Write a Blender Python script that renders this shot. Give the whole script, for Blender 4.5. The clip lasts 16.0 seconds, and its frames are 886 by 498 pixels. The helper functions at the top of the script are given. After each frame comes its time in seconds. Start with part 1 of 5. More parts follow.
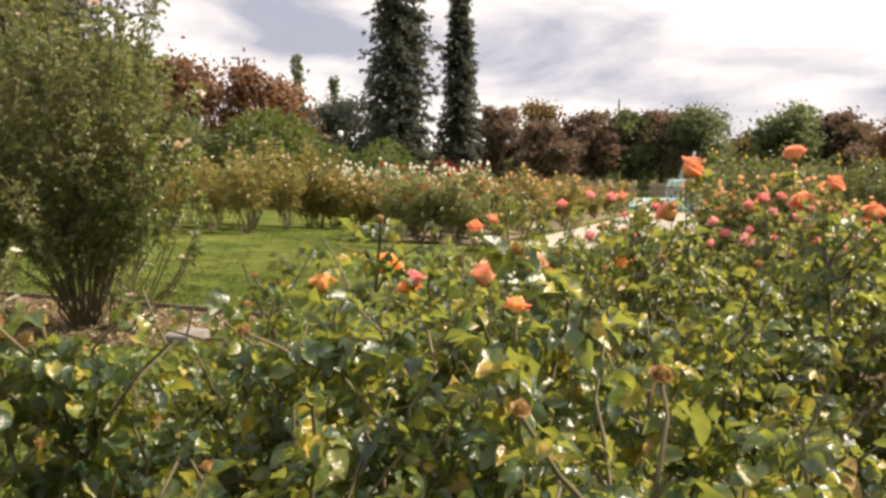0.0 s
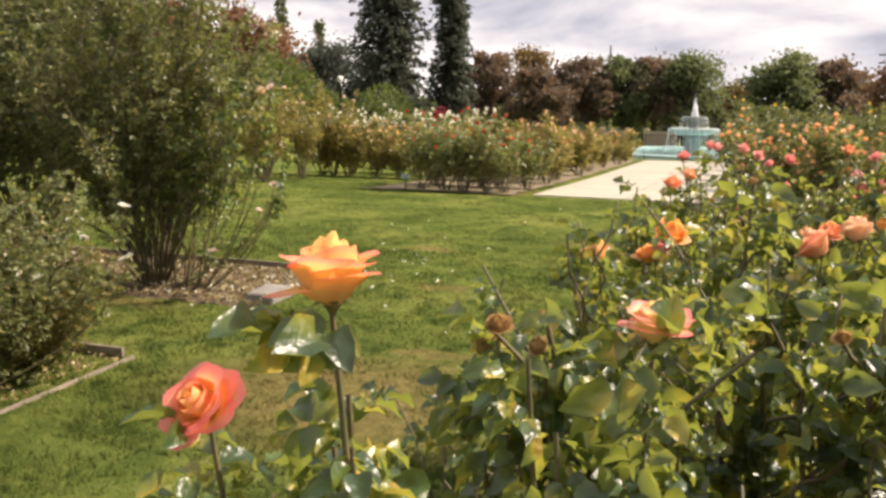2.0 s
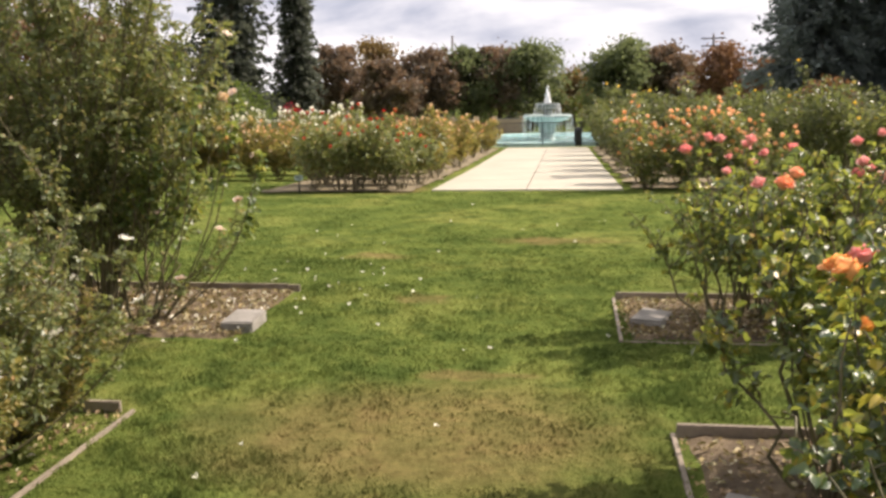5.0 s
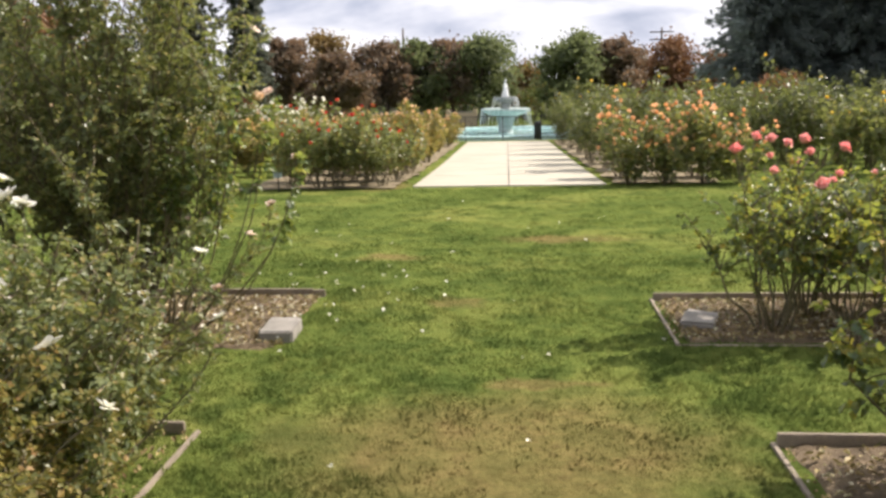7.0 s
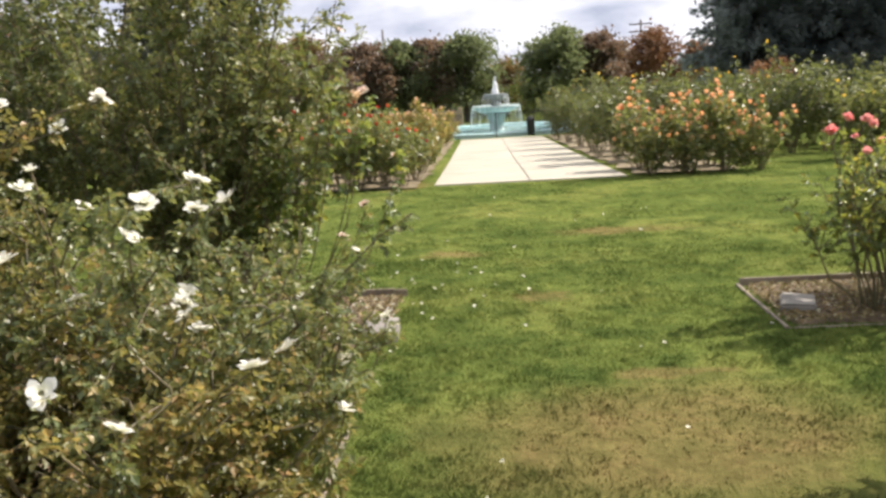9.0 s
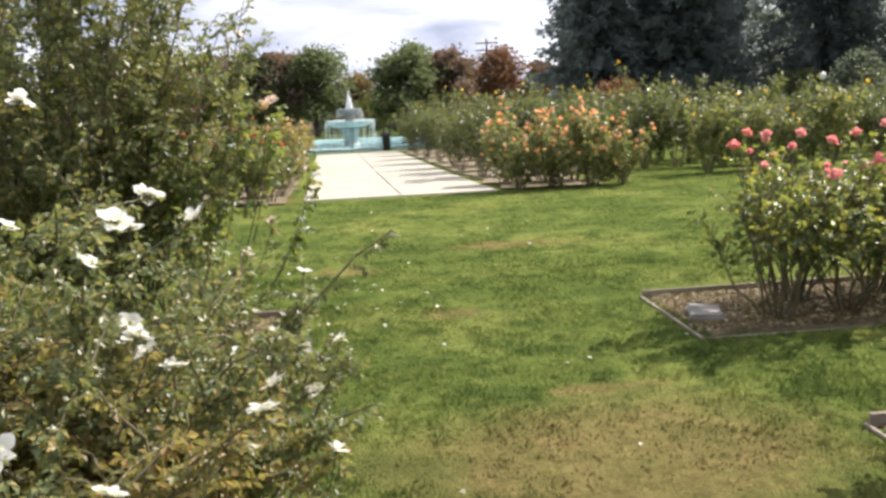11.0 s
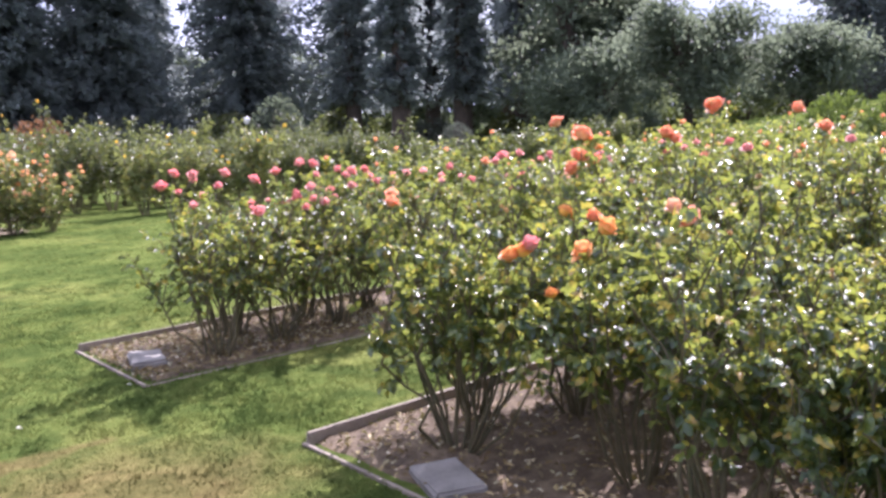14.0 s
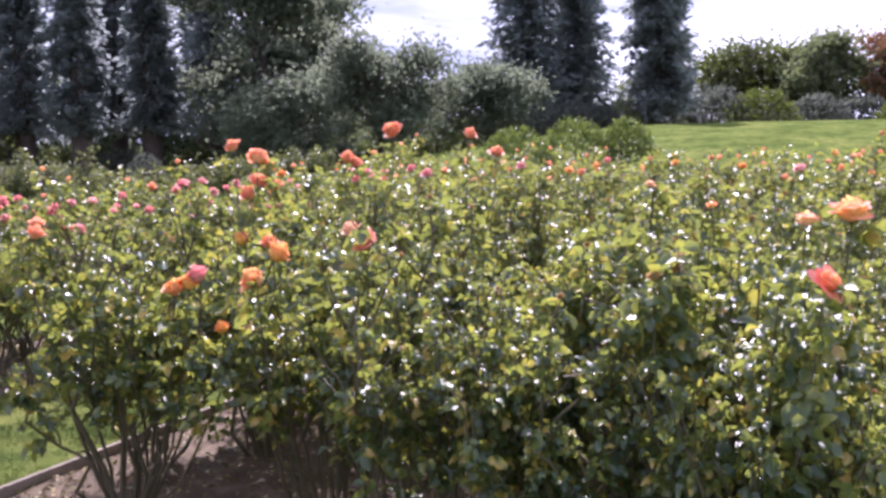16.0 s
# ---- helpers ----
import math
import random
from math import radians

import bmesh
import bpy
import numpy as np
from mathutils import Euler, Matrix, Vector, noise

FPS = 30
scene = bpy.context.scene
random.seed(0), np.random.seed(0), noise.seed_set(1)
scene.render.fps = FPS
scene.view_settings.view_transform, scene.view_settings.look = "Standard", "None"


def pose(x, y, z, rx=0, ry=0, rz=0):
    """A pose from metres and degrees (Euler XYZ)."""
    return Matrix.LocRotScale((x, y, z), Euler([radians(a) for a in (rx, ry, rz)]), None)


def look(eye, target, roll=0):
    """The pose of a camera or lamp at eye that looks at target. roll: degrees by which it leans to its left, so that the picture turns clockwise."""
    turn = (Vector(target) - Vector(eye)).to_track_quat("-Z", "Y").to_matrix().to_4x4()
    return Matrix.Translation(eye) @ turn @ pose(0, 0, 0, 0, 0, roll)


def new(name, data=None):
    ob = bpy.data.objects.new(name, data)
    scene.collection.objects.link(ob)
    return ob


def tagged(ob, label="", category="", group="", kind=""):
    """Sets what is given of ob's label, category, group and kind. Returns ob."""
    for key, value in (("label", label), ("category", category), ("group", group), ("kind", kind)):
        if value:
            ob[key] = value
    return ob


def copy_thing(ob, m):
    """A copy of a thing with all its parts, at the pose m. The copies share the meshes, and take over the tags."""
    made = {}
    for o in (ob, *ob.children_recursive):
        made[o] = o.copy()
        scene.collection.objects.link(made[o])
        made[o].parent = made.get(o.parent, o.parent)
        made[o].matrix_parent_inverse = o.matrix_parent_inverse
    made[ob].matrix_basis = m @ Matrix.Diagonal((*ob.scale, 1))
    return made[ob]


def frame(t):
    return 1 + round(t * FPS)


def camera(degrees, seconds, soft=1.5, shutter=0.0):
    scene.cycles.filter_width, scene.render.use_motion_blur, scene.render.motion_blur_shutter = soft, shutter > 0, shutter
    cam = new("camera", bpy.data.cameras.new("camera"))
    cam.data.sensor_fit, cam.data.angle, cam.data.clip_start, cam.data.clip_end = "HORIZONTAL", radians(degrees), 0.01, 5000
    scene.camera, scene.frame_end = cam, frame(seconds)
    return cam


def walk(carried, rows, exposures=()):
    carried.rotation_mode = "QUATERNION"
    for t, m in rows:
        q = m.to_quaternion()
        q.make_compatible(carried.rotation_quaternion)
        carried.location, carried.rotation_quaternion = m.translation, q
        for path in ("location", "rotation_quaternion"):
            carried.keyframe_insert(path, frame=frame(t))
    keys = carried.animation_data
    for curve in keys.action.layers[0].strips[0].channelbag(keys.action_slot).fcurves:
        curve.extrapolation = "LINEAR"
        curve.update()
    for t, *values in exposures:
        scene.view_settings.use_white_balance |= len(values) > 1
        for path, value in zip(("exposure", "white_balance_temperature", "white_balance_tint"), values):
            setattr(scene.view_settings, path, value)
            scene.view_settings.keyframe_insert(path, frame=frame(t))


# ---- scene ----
cam = camera(53.7, 16.0, soft=3.0)
PATH = [
    (0, (3.015, -0.046, 1.66), (2.325, 1.817, 1.436), 0.4),
    (0.5, (2.717, -0.066, 1.643), (2.069, 1.811, 1.402), 0.3),
    (1, (2.461, -0.064, 1.618), (1.803, 1.795, 1.284), 1.0),
    (1.5, (2.178, -0.006, 1.658), (1.549, 1.866, 1.343), -0.3),
    (2, (1.97, -0.008, 1.658), (1.33, 1.856, 1.315), 0.7),
    (2.5, (1.725, -0.031, 1.665), (1.18, 1.859, 1.303), -0.7),
    (3, (1.558, -0.004, 1.651), (1.074, 1.897, 1.263), -0.9),
    (3.5, (1.39, 0.055, 1.669), (1.004, 1.98, 1.289), -2.7),
    (3.7, (1.326, 0.085, 1.685), (0.941, 2.012, 1.312), -3.2),
    (5.8, (0.507, 0.194, 1.743), (0.269, 2.147, 1.383), -0.8),
    (6, (0.462, 0.225, 1.758), (0.236, 2.178, 1.393), -2.3),
    (6.5, (0.27, 0.273, 1.784), (0.025, 2.223, 1.412), -1.9),
    (7, (0.053, 0.258, 1.773), (-0.122, 2.214, 1.393), -1.3),
    (7.5, (-0.21, 0.217, 1.766), (-0.359, 2.176, 1.394), -2.0),
    (8, (-0.416, 0.195, 1.752), (-0.654, 2.147, 1.391), -0.7),
    (8.2, (-0.501, 0.197, 1.78), (-0.725, 2.148, 1.402), -2.3),
    (10.3, (-1.13, 0.387, 1.747), (-1.088, 2.349, 1.36), -1.3),
    (10.5, (-1.177, 0.432, 1.755), (-1.086, 2.393, 1.372), -1.5),
    (11, (-1.26, 0.472, 1.759), (-1.041, 2.426, 1.394), -2.4),
    (11.5, (-1.306, 0.474, 1.772), (-0.931, 2.405, 1.411), -1.1),
    (12, (-1.342, 0.491, 1.77), (-0.68, 2.346, 1.42), -1.5),
    (12.5, (-1.298, 0.57, 1.737), (-0.389, 2.319, 1.398), -1.3),
    (13, (-1.256, 0.559, 1.737), (-0.167, 2.203, 1.409), -1.2),
    (13.5, (-1.197, 0.554, 1.74), (0.008, 2.118, 1.418), -1.3),
    (14, (-1.148, 0.547, 1.74), (0.177, 2.012, 1.429), -1.3),
    (14.5, (-1.108, 0.538, 1.733), (0.338, 1.886, 1.43), -1.1),
    (15, (-1.043, 0.551, 1.73), (0.513, 1.775, 1.448), -0.5),
    (15.5, (-1.013, 0.537, 1.728), (0.64, 1.63, 1.456), -0.4),
    (16, (-0.885, 0.597, 1.68), (0.86, 1.542, 1.432), -0.6),
]
walk(cam, [(t, look(eye, target, roll)) for t, eye, target, roll in PATH],
     exposures=[(0, 0.74, 7300, 17), (3.5, 0.77, 7150, 19), (7.0, 0.85, 6600, 15), (11.0, 0.93, 6250, 16), (12.5, 1.12, 5700, 22), (14.0, 1.38, 5500, 33), (16.0, 1.14, 5500, 40)])

# ---- sky and sun ----
SUN_AZ, SUN_EL = 64.0, 43.0
world = bpy.data.worlds.new("sky")
scene.world = world
world.use_nodes = True
wn, wl = world.node_tree.nodes, world.node_tree.links
wn.clear()
sky = wn.new("ShaderNodeTexSky")
sky.sky_type = "NISHITA"
sky.sun_disc = False
sky.sun_elevation, sky.sun_rotation = radians(SUN_EL), radians(SUN_AZ)
sky.air_density, sky.dust_density = 1.0, 2.0
dirs = wn.new("ShaderNodeTexCoord")
stretch = wn.new("ShaderNodeMapping")
stretch.inputs["Scale"].default_value = (1.0, 1.0, 3.2)
wl.new(dirs.outputs["Generated"], stretch.inputs["Vector"])
puffs = wn.new("ShaderNodeTexNoise")
puffs.inputs["Scale"].default_value, puffs.inputs["Detail"].default_value, puffs.inputs["Roughness"].default_value = 3.4, 7.0, 0.52
puffs.inputs["Distortion"].default_value = 0.35
wl.new(stretch.outputs["Vector"], puffs.inputs["Vector"])
shade = wn.new("ShaderNodeValToRGB")
shade.color_ramp.elements[0].position, shade.color_ramp.elements[0].color = 0.38, (3.5, 3.95, 5.0, 1)
shade.color_ramp.elements[1].position, shade.color_ramp.elements[1].color = 0.57, (8.8, 8.9, 9.0, 1)
wl.new(puffs.outputs["Fac"], shade.inputs["Fac"])
cover = wn.new("ShaderNodeMapRange")
cover.inputs["From Min"].default_value, cover.inputs["From Max"].default_value = 0.26, 0.42
cover.inputs["To Min"].default_value, cover.inputs["To Max"].default_value = 0.65, 1.0
wl.new(puffs.outputs["Fac"], cover.inputs["Value"])
blend = wn.new("ShaderNodeMix")
blend.data_type = "RGBA"
wl.new(cover.outputs["Result"], blend.inputs["Factor"])
wl.new(sky.outputs["Color"], blend.inputs["A"])
wl.new(shade.outputs["Color"], blend.inputs["B"])
back = wn.new("ShaderNodeBackground")
back.inputs["Strength"].default_value = 0.082
wl.new(blend.outputs["Result"], back.inputs["Color"])
wout = wn.new("ShaderNodeOutputWorld")
wl.new(back.outputs["Background"], wout.inputs["Surface"])

sun_data = bpy.data.lights.new("sun", "SUN")
sun_data.energy, sun_data.angle, sun_data.color = 5.0, radians(0.6), (1.0, 0.92, 0.80)
sun = new("sun", sun_data)
a, e = radians(SUN_AZ), radians(SUN_EL)
sun.matrix_world = look((40 * math.sin(a) * math.cos(e), 40 * math.cos(a) * math.cos(e), 40 * math.sin(e)), (0, 0, 0))


# ---- materials ----
def material(name, rough=0.6, metal=0.0):
    m = bpy.data.materials.new(name)
    m.use_nodes = True
    b = m.node_tree.nodes["Principled BSDF"]
    b.inputs["Roughness"].default_value, b.inputs["Metallic"].default_value = rough, metal
    return m, m.node_tree.nodes, m.node_tree.links, b


def noise_node(n, l, scale, detail=5.0, rough=0.55, world_space=False, vector=None):
    t = n.new("ShaderNodeTexNoise")
    t.inputs["Scale"].default_value, t.inputs["Detail"].default_value, t.inputs["Roughness"].default_value = scale, detail, rough
    if vector is None:
        c = n.new("ShaderNodeNewGeometry").outputs["Position"] if world_space else n.new("ShaderNodeTexCoord").outputs["Object"]
    else:
        c = vector
    l.new(c, t.inputs["Vector"])
    return t.outputs["Fac"]


def ramp(n, l, fac, stops):
    r = n.new("ShaderNodeValToRGB")
    el = r.color_ramp.elements
    while len(el) < len(stops):
        el.new(0.5)
    for k, (p, c) in zip(el, stops):
        k.position, k.color = p, (*c, 1)
    l.new(fac, r.inputs["Fac"])
    return r.outputs["Color"]


def mix(n, l, fac, a, b, kind="MIX"):
    m = n.new("ShaderNodeMix")
    m.data_type, m.blend_type = "RGBA", kind
    for v, s in ((fac, "Factor"), (a, "A"), (b, "B")):
        if isinstance(v, (int, float)):
            m.inputs[s].default_value = v
        elif isinstance(v, tuple):
            m.inputs[s].default_value = (*v, 1)
        else:
            l.new(v, m.inputs[s])
    return m.outputs["Result"]


def bump(n, l, b, fac, strength, distance):
    k = n.new("ShaderNodeBump")
    k.inputs["Strength"].default_value, k.inputs["Distance"].default_value = strength, distance
    l.new(fac, k.inputs["Height"])
    l.new(k.outputs["Normal"], b.inputs["Normal"])


def surface(name, stops, scale, rough=0.7, fine=60.0, depth=0.004, strength=0.5, metal=0.0):
    """A rough solid surface: blotches at one scale, grain and relief at a finer one."""
    m, n, l, b = material(name, rough, metal)
    big = noise_node(n, l, scale)
    small = noise_node(n, l, fine, 6.0, 0.65)
    c = mix(n, l, 0.35, ramp(n, l, big, stops), ramp(n, l, small, stops))
    l.new(c, b.inputs["Base Color"])
    bump(n, l, b, small, strength, depth)
    return m


def leaf_material(name, stops, rough=0.4, through_light=0.3, tint=(0.30, 0.42, 0.05), spec=0.5, crinkle=0.0):
    """Leaves: every leaf takes its own colour from the stops, with a blotch over it, and lets some light through."""
    m, n, l, b = material(name, rough)
    b.inputs["Specular IOR Level"].default_value = spec
    own = n.new("ShaderNodeNewGeometry").outputs["Random Per Island"]
    if crinkle > 0.5:
        spray = n.new("ShaderNodeMapRange")
        spray.inputs["From Min"].default_value, spray.inputs["From Max"].default_value = 0.36, 0.62
        l.new(noise_node(n, l, 11.0, 2.0), spray.inputs["Value"])
        own = mix(n, l, 0.58, own, spray.outputs["Result"])
    c = ramp(n, l, own, stops)
    blotch = ramp(n, l, noise_node(n, l, 30.0 if crinkle else 9.0, 3.0), [(0.35, (0, 0, 0)), (0.65, (1, 1, 1))])
    c = mix(n, l, blotch, c, mix(n, l, 0.55, c, (0.5, 0.55, 0.3), "MULTIPLY"))
    l.new(c, b.inputs["Base Color"])
    if crinkle:
        bump(n, l, b, noise_node(n, l, 45.0, 2.0), crinkle, 0.008)
    t = n.new("ShaderNodeBsdfTranslucent")
    l.new(mix(n, l, 0.5, c, tint), t.inputs["Color"])
    s = n.new("ShaderNodeMixShader")
    s.inputs["Fac"].default_value = through_light
    l.new(b.outputs["BSDF"], s.inputs[1])
    l.new(t.outputs["BSDF"], s.inputs[2])
    l.new(s.outputs["Shader"], n["Material Output"].inputs["Surface"])
    return m


def petal_material(name, base, tip, old, rim=(0.45, 1.0), faded=0.75):
    """Petals: base colour at the heart, tip colour at the rim (by the petal's own v), some faded."""
    m, n, l, b = material(name, 0.55)
    v = n.new("ShaderNodeSeparateXYZ")
    l.new(n.new("ShaderNodeTexCoord").outputs["UV"], v.inputs["Vector"])
    c = ramp(n, l, v.outputs["Y"], [(rim[0], base), (rim[1], tip)])
    own = n.new("ShaderNodeObjectInfo").outputs["Random"]
    fade = n.new("ShaderNodeMapRange")
    fade.inputs["From Min"].default_value, fade.inputs["From Max"].default_value = 0.3, 1.0
    fade.inputs["To Max"].default_value = faded
    l.new(own, fade.inputs["Value"])
    c = mix(n, l, fade.outputs["Result"], c, old)
    fleck = noise_node(n, l, 60.0, 3.0)
    c = mix(n, l, 0.14, c, ramp(n, l, fleck, [(0.3, tip), (0.7, base)]))
    l.new(c, b.inputs["Base Color"])
    t = n.new("ShaderNodeBsdfTranslucent")
    l.new(c, t.inputs["Color"])
    s = n.new("ShaderNodeMixShader")
    s.inputs["Fac"].default_value = 0.5
    l.new(b.outputs["BSDF"], s.inputs[1])
    l.new(t.outputs["BSDF"], s.inputs[2])
    l.new(s.outputs["Shader"], n["Material Output"].inputs["Surface"])
    return m


GREEN = [(0.0, (0.018, 0.044, 0.030)), (0.40, (0.040, 0.088, 0.040)), (0.60, (0.095, 0.150, 0.044)), (0.76, (0.24, 0.255, 0.055)), (0.88, (0.54, 0.40, 0.06)), (1.0, (0.36, 0.20, 0.07))]
ROSE_LEAF = leaf_material("rose_leaf", GREEN, 0.37, 0.42, (0.58, 0.62, 0.09), 0.8, 0.8)
OLIVE = [(0.0, (0.075, 0.105, 0.050)), (0.5, (0.165, 0.200, 0.088)), (0.85, (0.27, 0.28, 0.12)), (1.0, (0.42, 0.31, 0.13))]
OLIVE_LEAF = leaf_material("olive_rose_leaf", OLIVE, 0.38, 0.42, (0.40, 0.42, 0.08), 0.5, 0.4)
RUSTY = [(0.0, (0.10, 0.115, 0.046)), (0.5, (0.225, 0.225, 0.078)), (0.82, (0.35, 0.275, 0.10)), (1.0, (0.44, 0.26, 0.12))]
RUSTY_LEAF = leaf_material("rusty_rose_leaf", RUSTY, 0.40, 0.50, (0.52, 0.44, 0.10), 0.5, 0.4)
DUSKY = [(0.0, (0.044, 0.062, 0.034)), (0.6, (0.100, 0.128, 0.054)), (1.0, (0.19, 0.20, 0.07))]
DUSKY_LEAF = leaf_material("dusky_rose_leaf", DUSKY, 0.42, 0.36, (0.34, 0.38, 0.08))
ARCHING = [(0.0, (0.035, 0.070, 0.034)), (0.5, (0.085, 0.150, 0.052)), (0.8, (0.20, 0.25, 0.06)), (1.0, (0.50, 0.42, 0.07))]
ARCHING_LEAF = leaf_material("arching_rose_leaf", ARCHING, 0.38, 0.42, (0.48, 0.52, 0.09), 0.6, 0.6)
CANE = surface("rose_cane", [(0.3, (0.055, 0.062, 0.026)), (0.7, (0.16, 0.12, 0.065))], 14.0, 0.6, 90.0, 0.001)
STEM = surface("green_stem", [(0.3, (0.07, 0.10, 0.025)), (0.7, (0.15, 0.11, 0.04))], 18.0, 0.5, 90.0, 0.001)
BARK = surface("bark", [(0.3, (0.030, 0.024, 0.020)), (0.7, (0.10, 0.075, 0.055))], 2.5, 0.9, 12.0, 0.03, 0.9)
PETAL = {
    "orange": petal_material("orange_petal", (0.97, 0.66, 0.12), (0.95, 0.40, 0.18), (0.96, 0.56, 0.26)),
    "coral": petal_material("coral_petal", (0.95, 0.56, 0.22), (0.92, 0.34, 0.24), (0.94, 0.54, 0.36)),
    "pink": petal_material("pink_petal", (0.93, 0.54, 0.44), (0.90, 0.27, 0.30), (0.93, 0.62, 0.56)),
    "red": petal_material("red_petal", (0.55, 0.03, 0.03), (0.75, 0.05, 0.04), (0.80, 0.20, 0.10)),
    "peach": petal_material("peach_petal", (0.92, 0.54, 0.22), (0.92, 0.50, 0.30), (0.92, 0.68, 0.48)),
    "cream": petal_material("cream_petal", (0.85, 0.62, 0.32), (0.90, 0.70, 0.50), (0.88, 0.74, 0.60)),
    "white": petal_material("white_petal", (0.85, 0.84, 0.68), (0.90, 0.90, 0.88), (0.88, 0.85, 0.78)),
    "blush": petal_material("blush_petal", (0.88, 0.74, 0.60), (0.88, 0.72, 0.68), (0.86, 0.66, 0.55)),
    "sunset": petal_material("sunset_petal", (0.99, 0.74, 0.26), (0.93, 0.20, 0.22), (0.98, 0.56, 0.26), (0.70, 0.98), 0.2),
    "lemon": petal_material("lemon_petal", (0.97, 0.82, 0.40), (0.92, 0.20, 0.26), (0.97, 0.74, 0.36), (0.68, 1.0), 0.25),
    "rosy": petal_material("rosy_petal", (0.99, 0.70, 0.20), (0.94, 0.25, 0.24), (0.95, 0.36, 0.28), (0.42, 0.92), 0.2),
    "spent": petal_material("spent_petal", (0.50, 0.32, 0.12), (0.42, 0.22, 0.09), (0.56, 0.42, 0.20)),
    "yellow": petal_material("yellow_petal", (0.88, 0.66, 0.06), (0.85, 0.62, 0.10), (0.85, 0.70, 0.30)),
}
WOOD = surface("weathered_board", [(0.3, (0.13, 0.105, 0.078)), (0.7, (0.35, 0.295, 0.23))], 3.0, 0.85, 45.0, 0.004, 0.8)
# stone colour lowered to stand in for rose shade on the orange-bed slab
STONE = surface("marker_stone", [(0.3, (0.13, 0.12, 0.105)), (0.7, (0.30, 0.28, 0.25))], 6.0, 0.85, 70.0, 0.004, 0.7)
CONCRETE = surface("path_concrete", [(0.3, (0.31, 0.288, 0.230)), (0.7, (0.43, 0.402, 0.325))], 0.8, 0.85, 30.0, 0.003, 0.4)
JOINT = surface("joint_filler", [(0.3, (0.10, 0.09, 0.08)), (0.7, (0.18, 0.16, 0.14))], 6.0, 0.9)
SOIL = surface("bed_soil", [(0.3, (0.072, 0.050, 0.030)), (0.5, (0.145, 0.105, 0.062)), (0.66, (0.27, 0.205, 0.125))], 7.0, 0.95, 45.0, 0.03, 1.0)
DRY_SOIL = surface("dry_bed_soil", [(0.3, (0.10, 0.085, 0.045)), (0.5, (0.20, 0.16, 0.095)), (0.68, (0.30, 0.25, 0.16))], 2.2, 0.95, 30.0, 0.03, 0.9)
LITTER = leaf_material("leaf_litter", [(0.0, (0.10, 0.06, 0.03)), (0.5, (0.28, 0.19, 0.09)), (0.75, (0.44, 0.35, 0.18)), (1.0, (0.62, 0.57, 0.44))], 0.8, 0.1)
FALLEN = leaf_material("fallen_petal", [(0.0, (0.80, 0.76, 0.66)), (1.0, (0.88, 0.86, 0.82))], 0.6, 0.2, (0.8, 0.8, 0.7))
TURQUOISE = surface("turquoise_paint", [(0.3, (0.50, 0.74, 0.72)), (0.7, (0.62, 0.82, 0.80))], 2.0, 0.45, 25.0, 0.003)
BASIN = surface("aged_green_basin", [(0.3, (0.22, 0.29, 0.28)), (0.7, (0.42, 0.50, 0.48))], 3.0, 0.6, 25.0, 0.004)
CAST = surface("grey_cast_stone", [(0.3, (0.10, 0.12, 0.12)), (0.7, (0.24, 0.27, 0.26))], 3.0, 0.6, 25.0, 0.004)
IRON = surface("dark_iron", [(0.3, (0.02, 0.022, 0.025)), (0.7, (0.05, 0.052, 0.055))], 8.0, 0.5, 60.0, 0.001, metal=0.6)
FOAM = surface("water_foam", [(0.3, (0.80, 0.84, 0.86)), (0.7, (0.92, 0.93, 0.94))], 12.0, 0.5, 60.0, 0.01)
POLE_WOOD = surface("pole_wood", [(0.3, (0.06, 0.045, 0.035)), (0.7, (0.14, 0.11, 0.09))], 2.0, 0.9)
WHITE_PAINT = surface("white_paint", [(0.3, (0.68, 0.66, 0.62)), (0.7, (0.82, 0.81, 0.78))], 4.0, 0.5)
STUCCO = surface("tan_wall", [(0.3, (0.36, 0.28, 0.20)), (0.7, (0.46, 0.37, 0.28))], 1.2, 0.9)
water, wnn, wll, wb = material("pool_water", 0.06)
wb.inputs["Base Color"].default_value = (0.46, 0.76, 0.76, 1)
bump(wnn, wll, wb, noise_node(wnn, wll, 5.0), 0.4, 0.03)
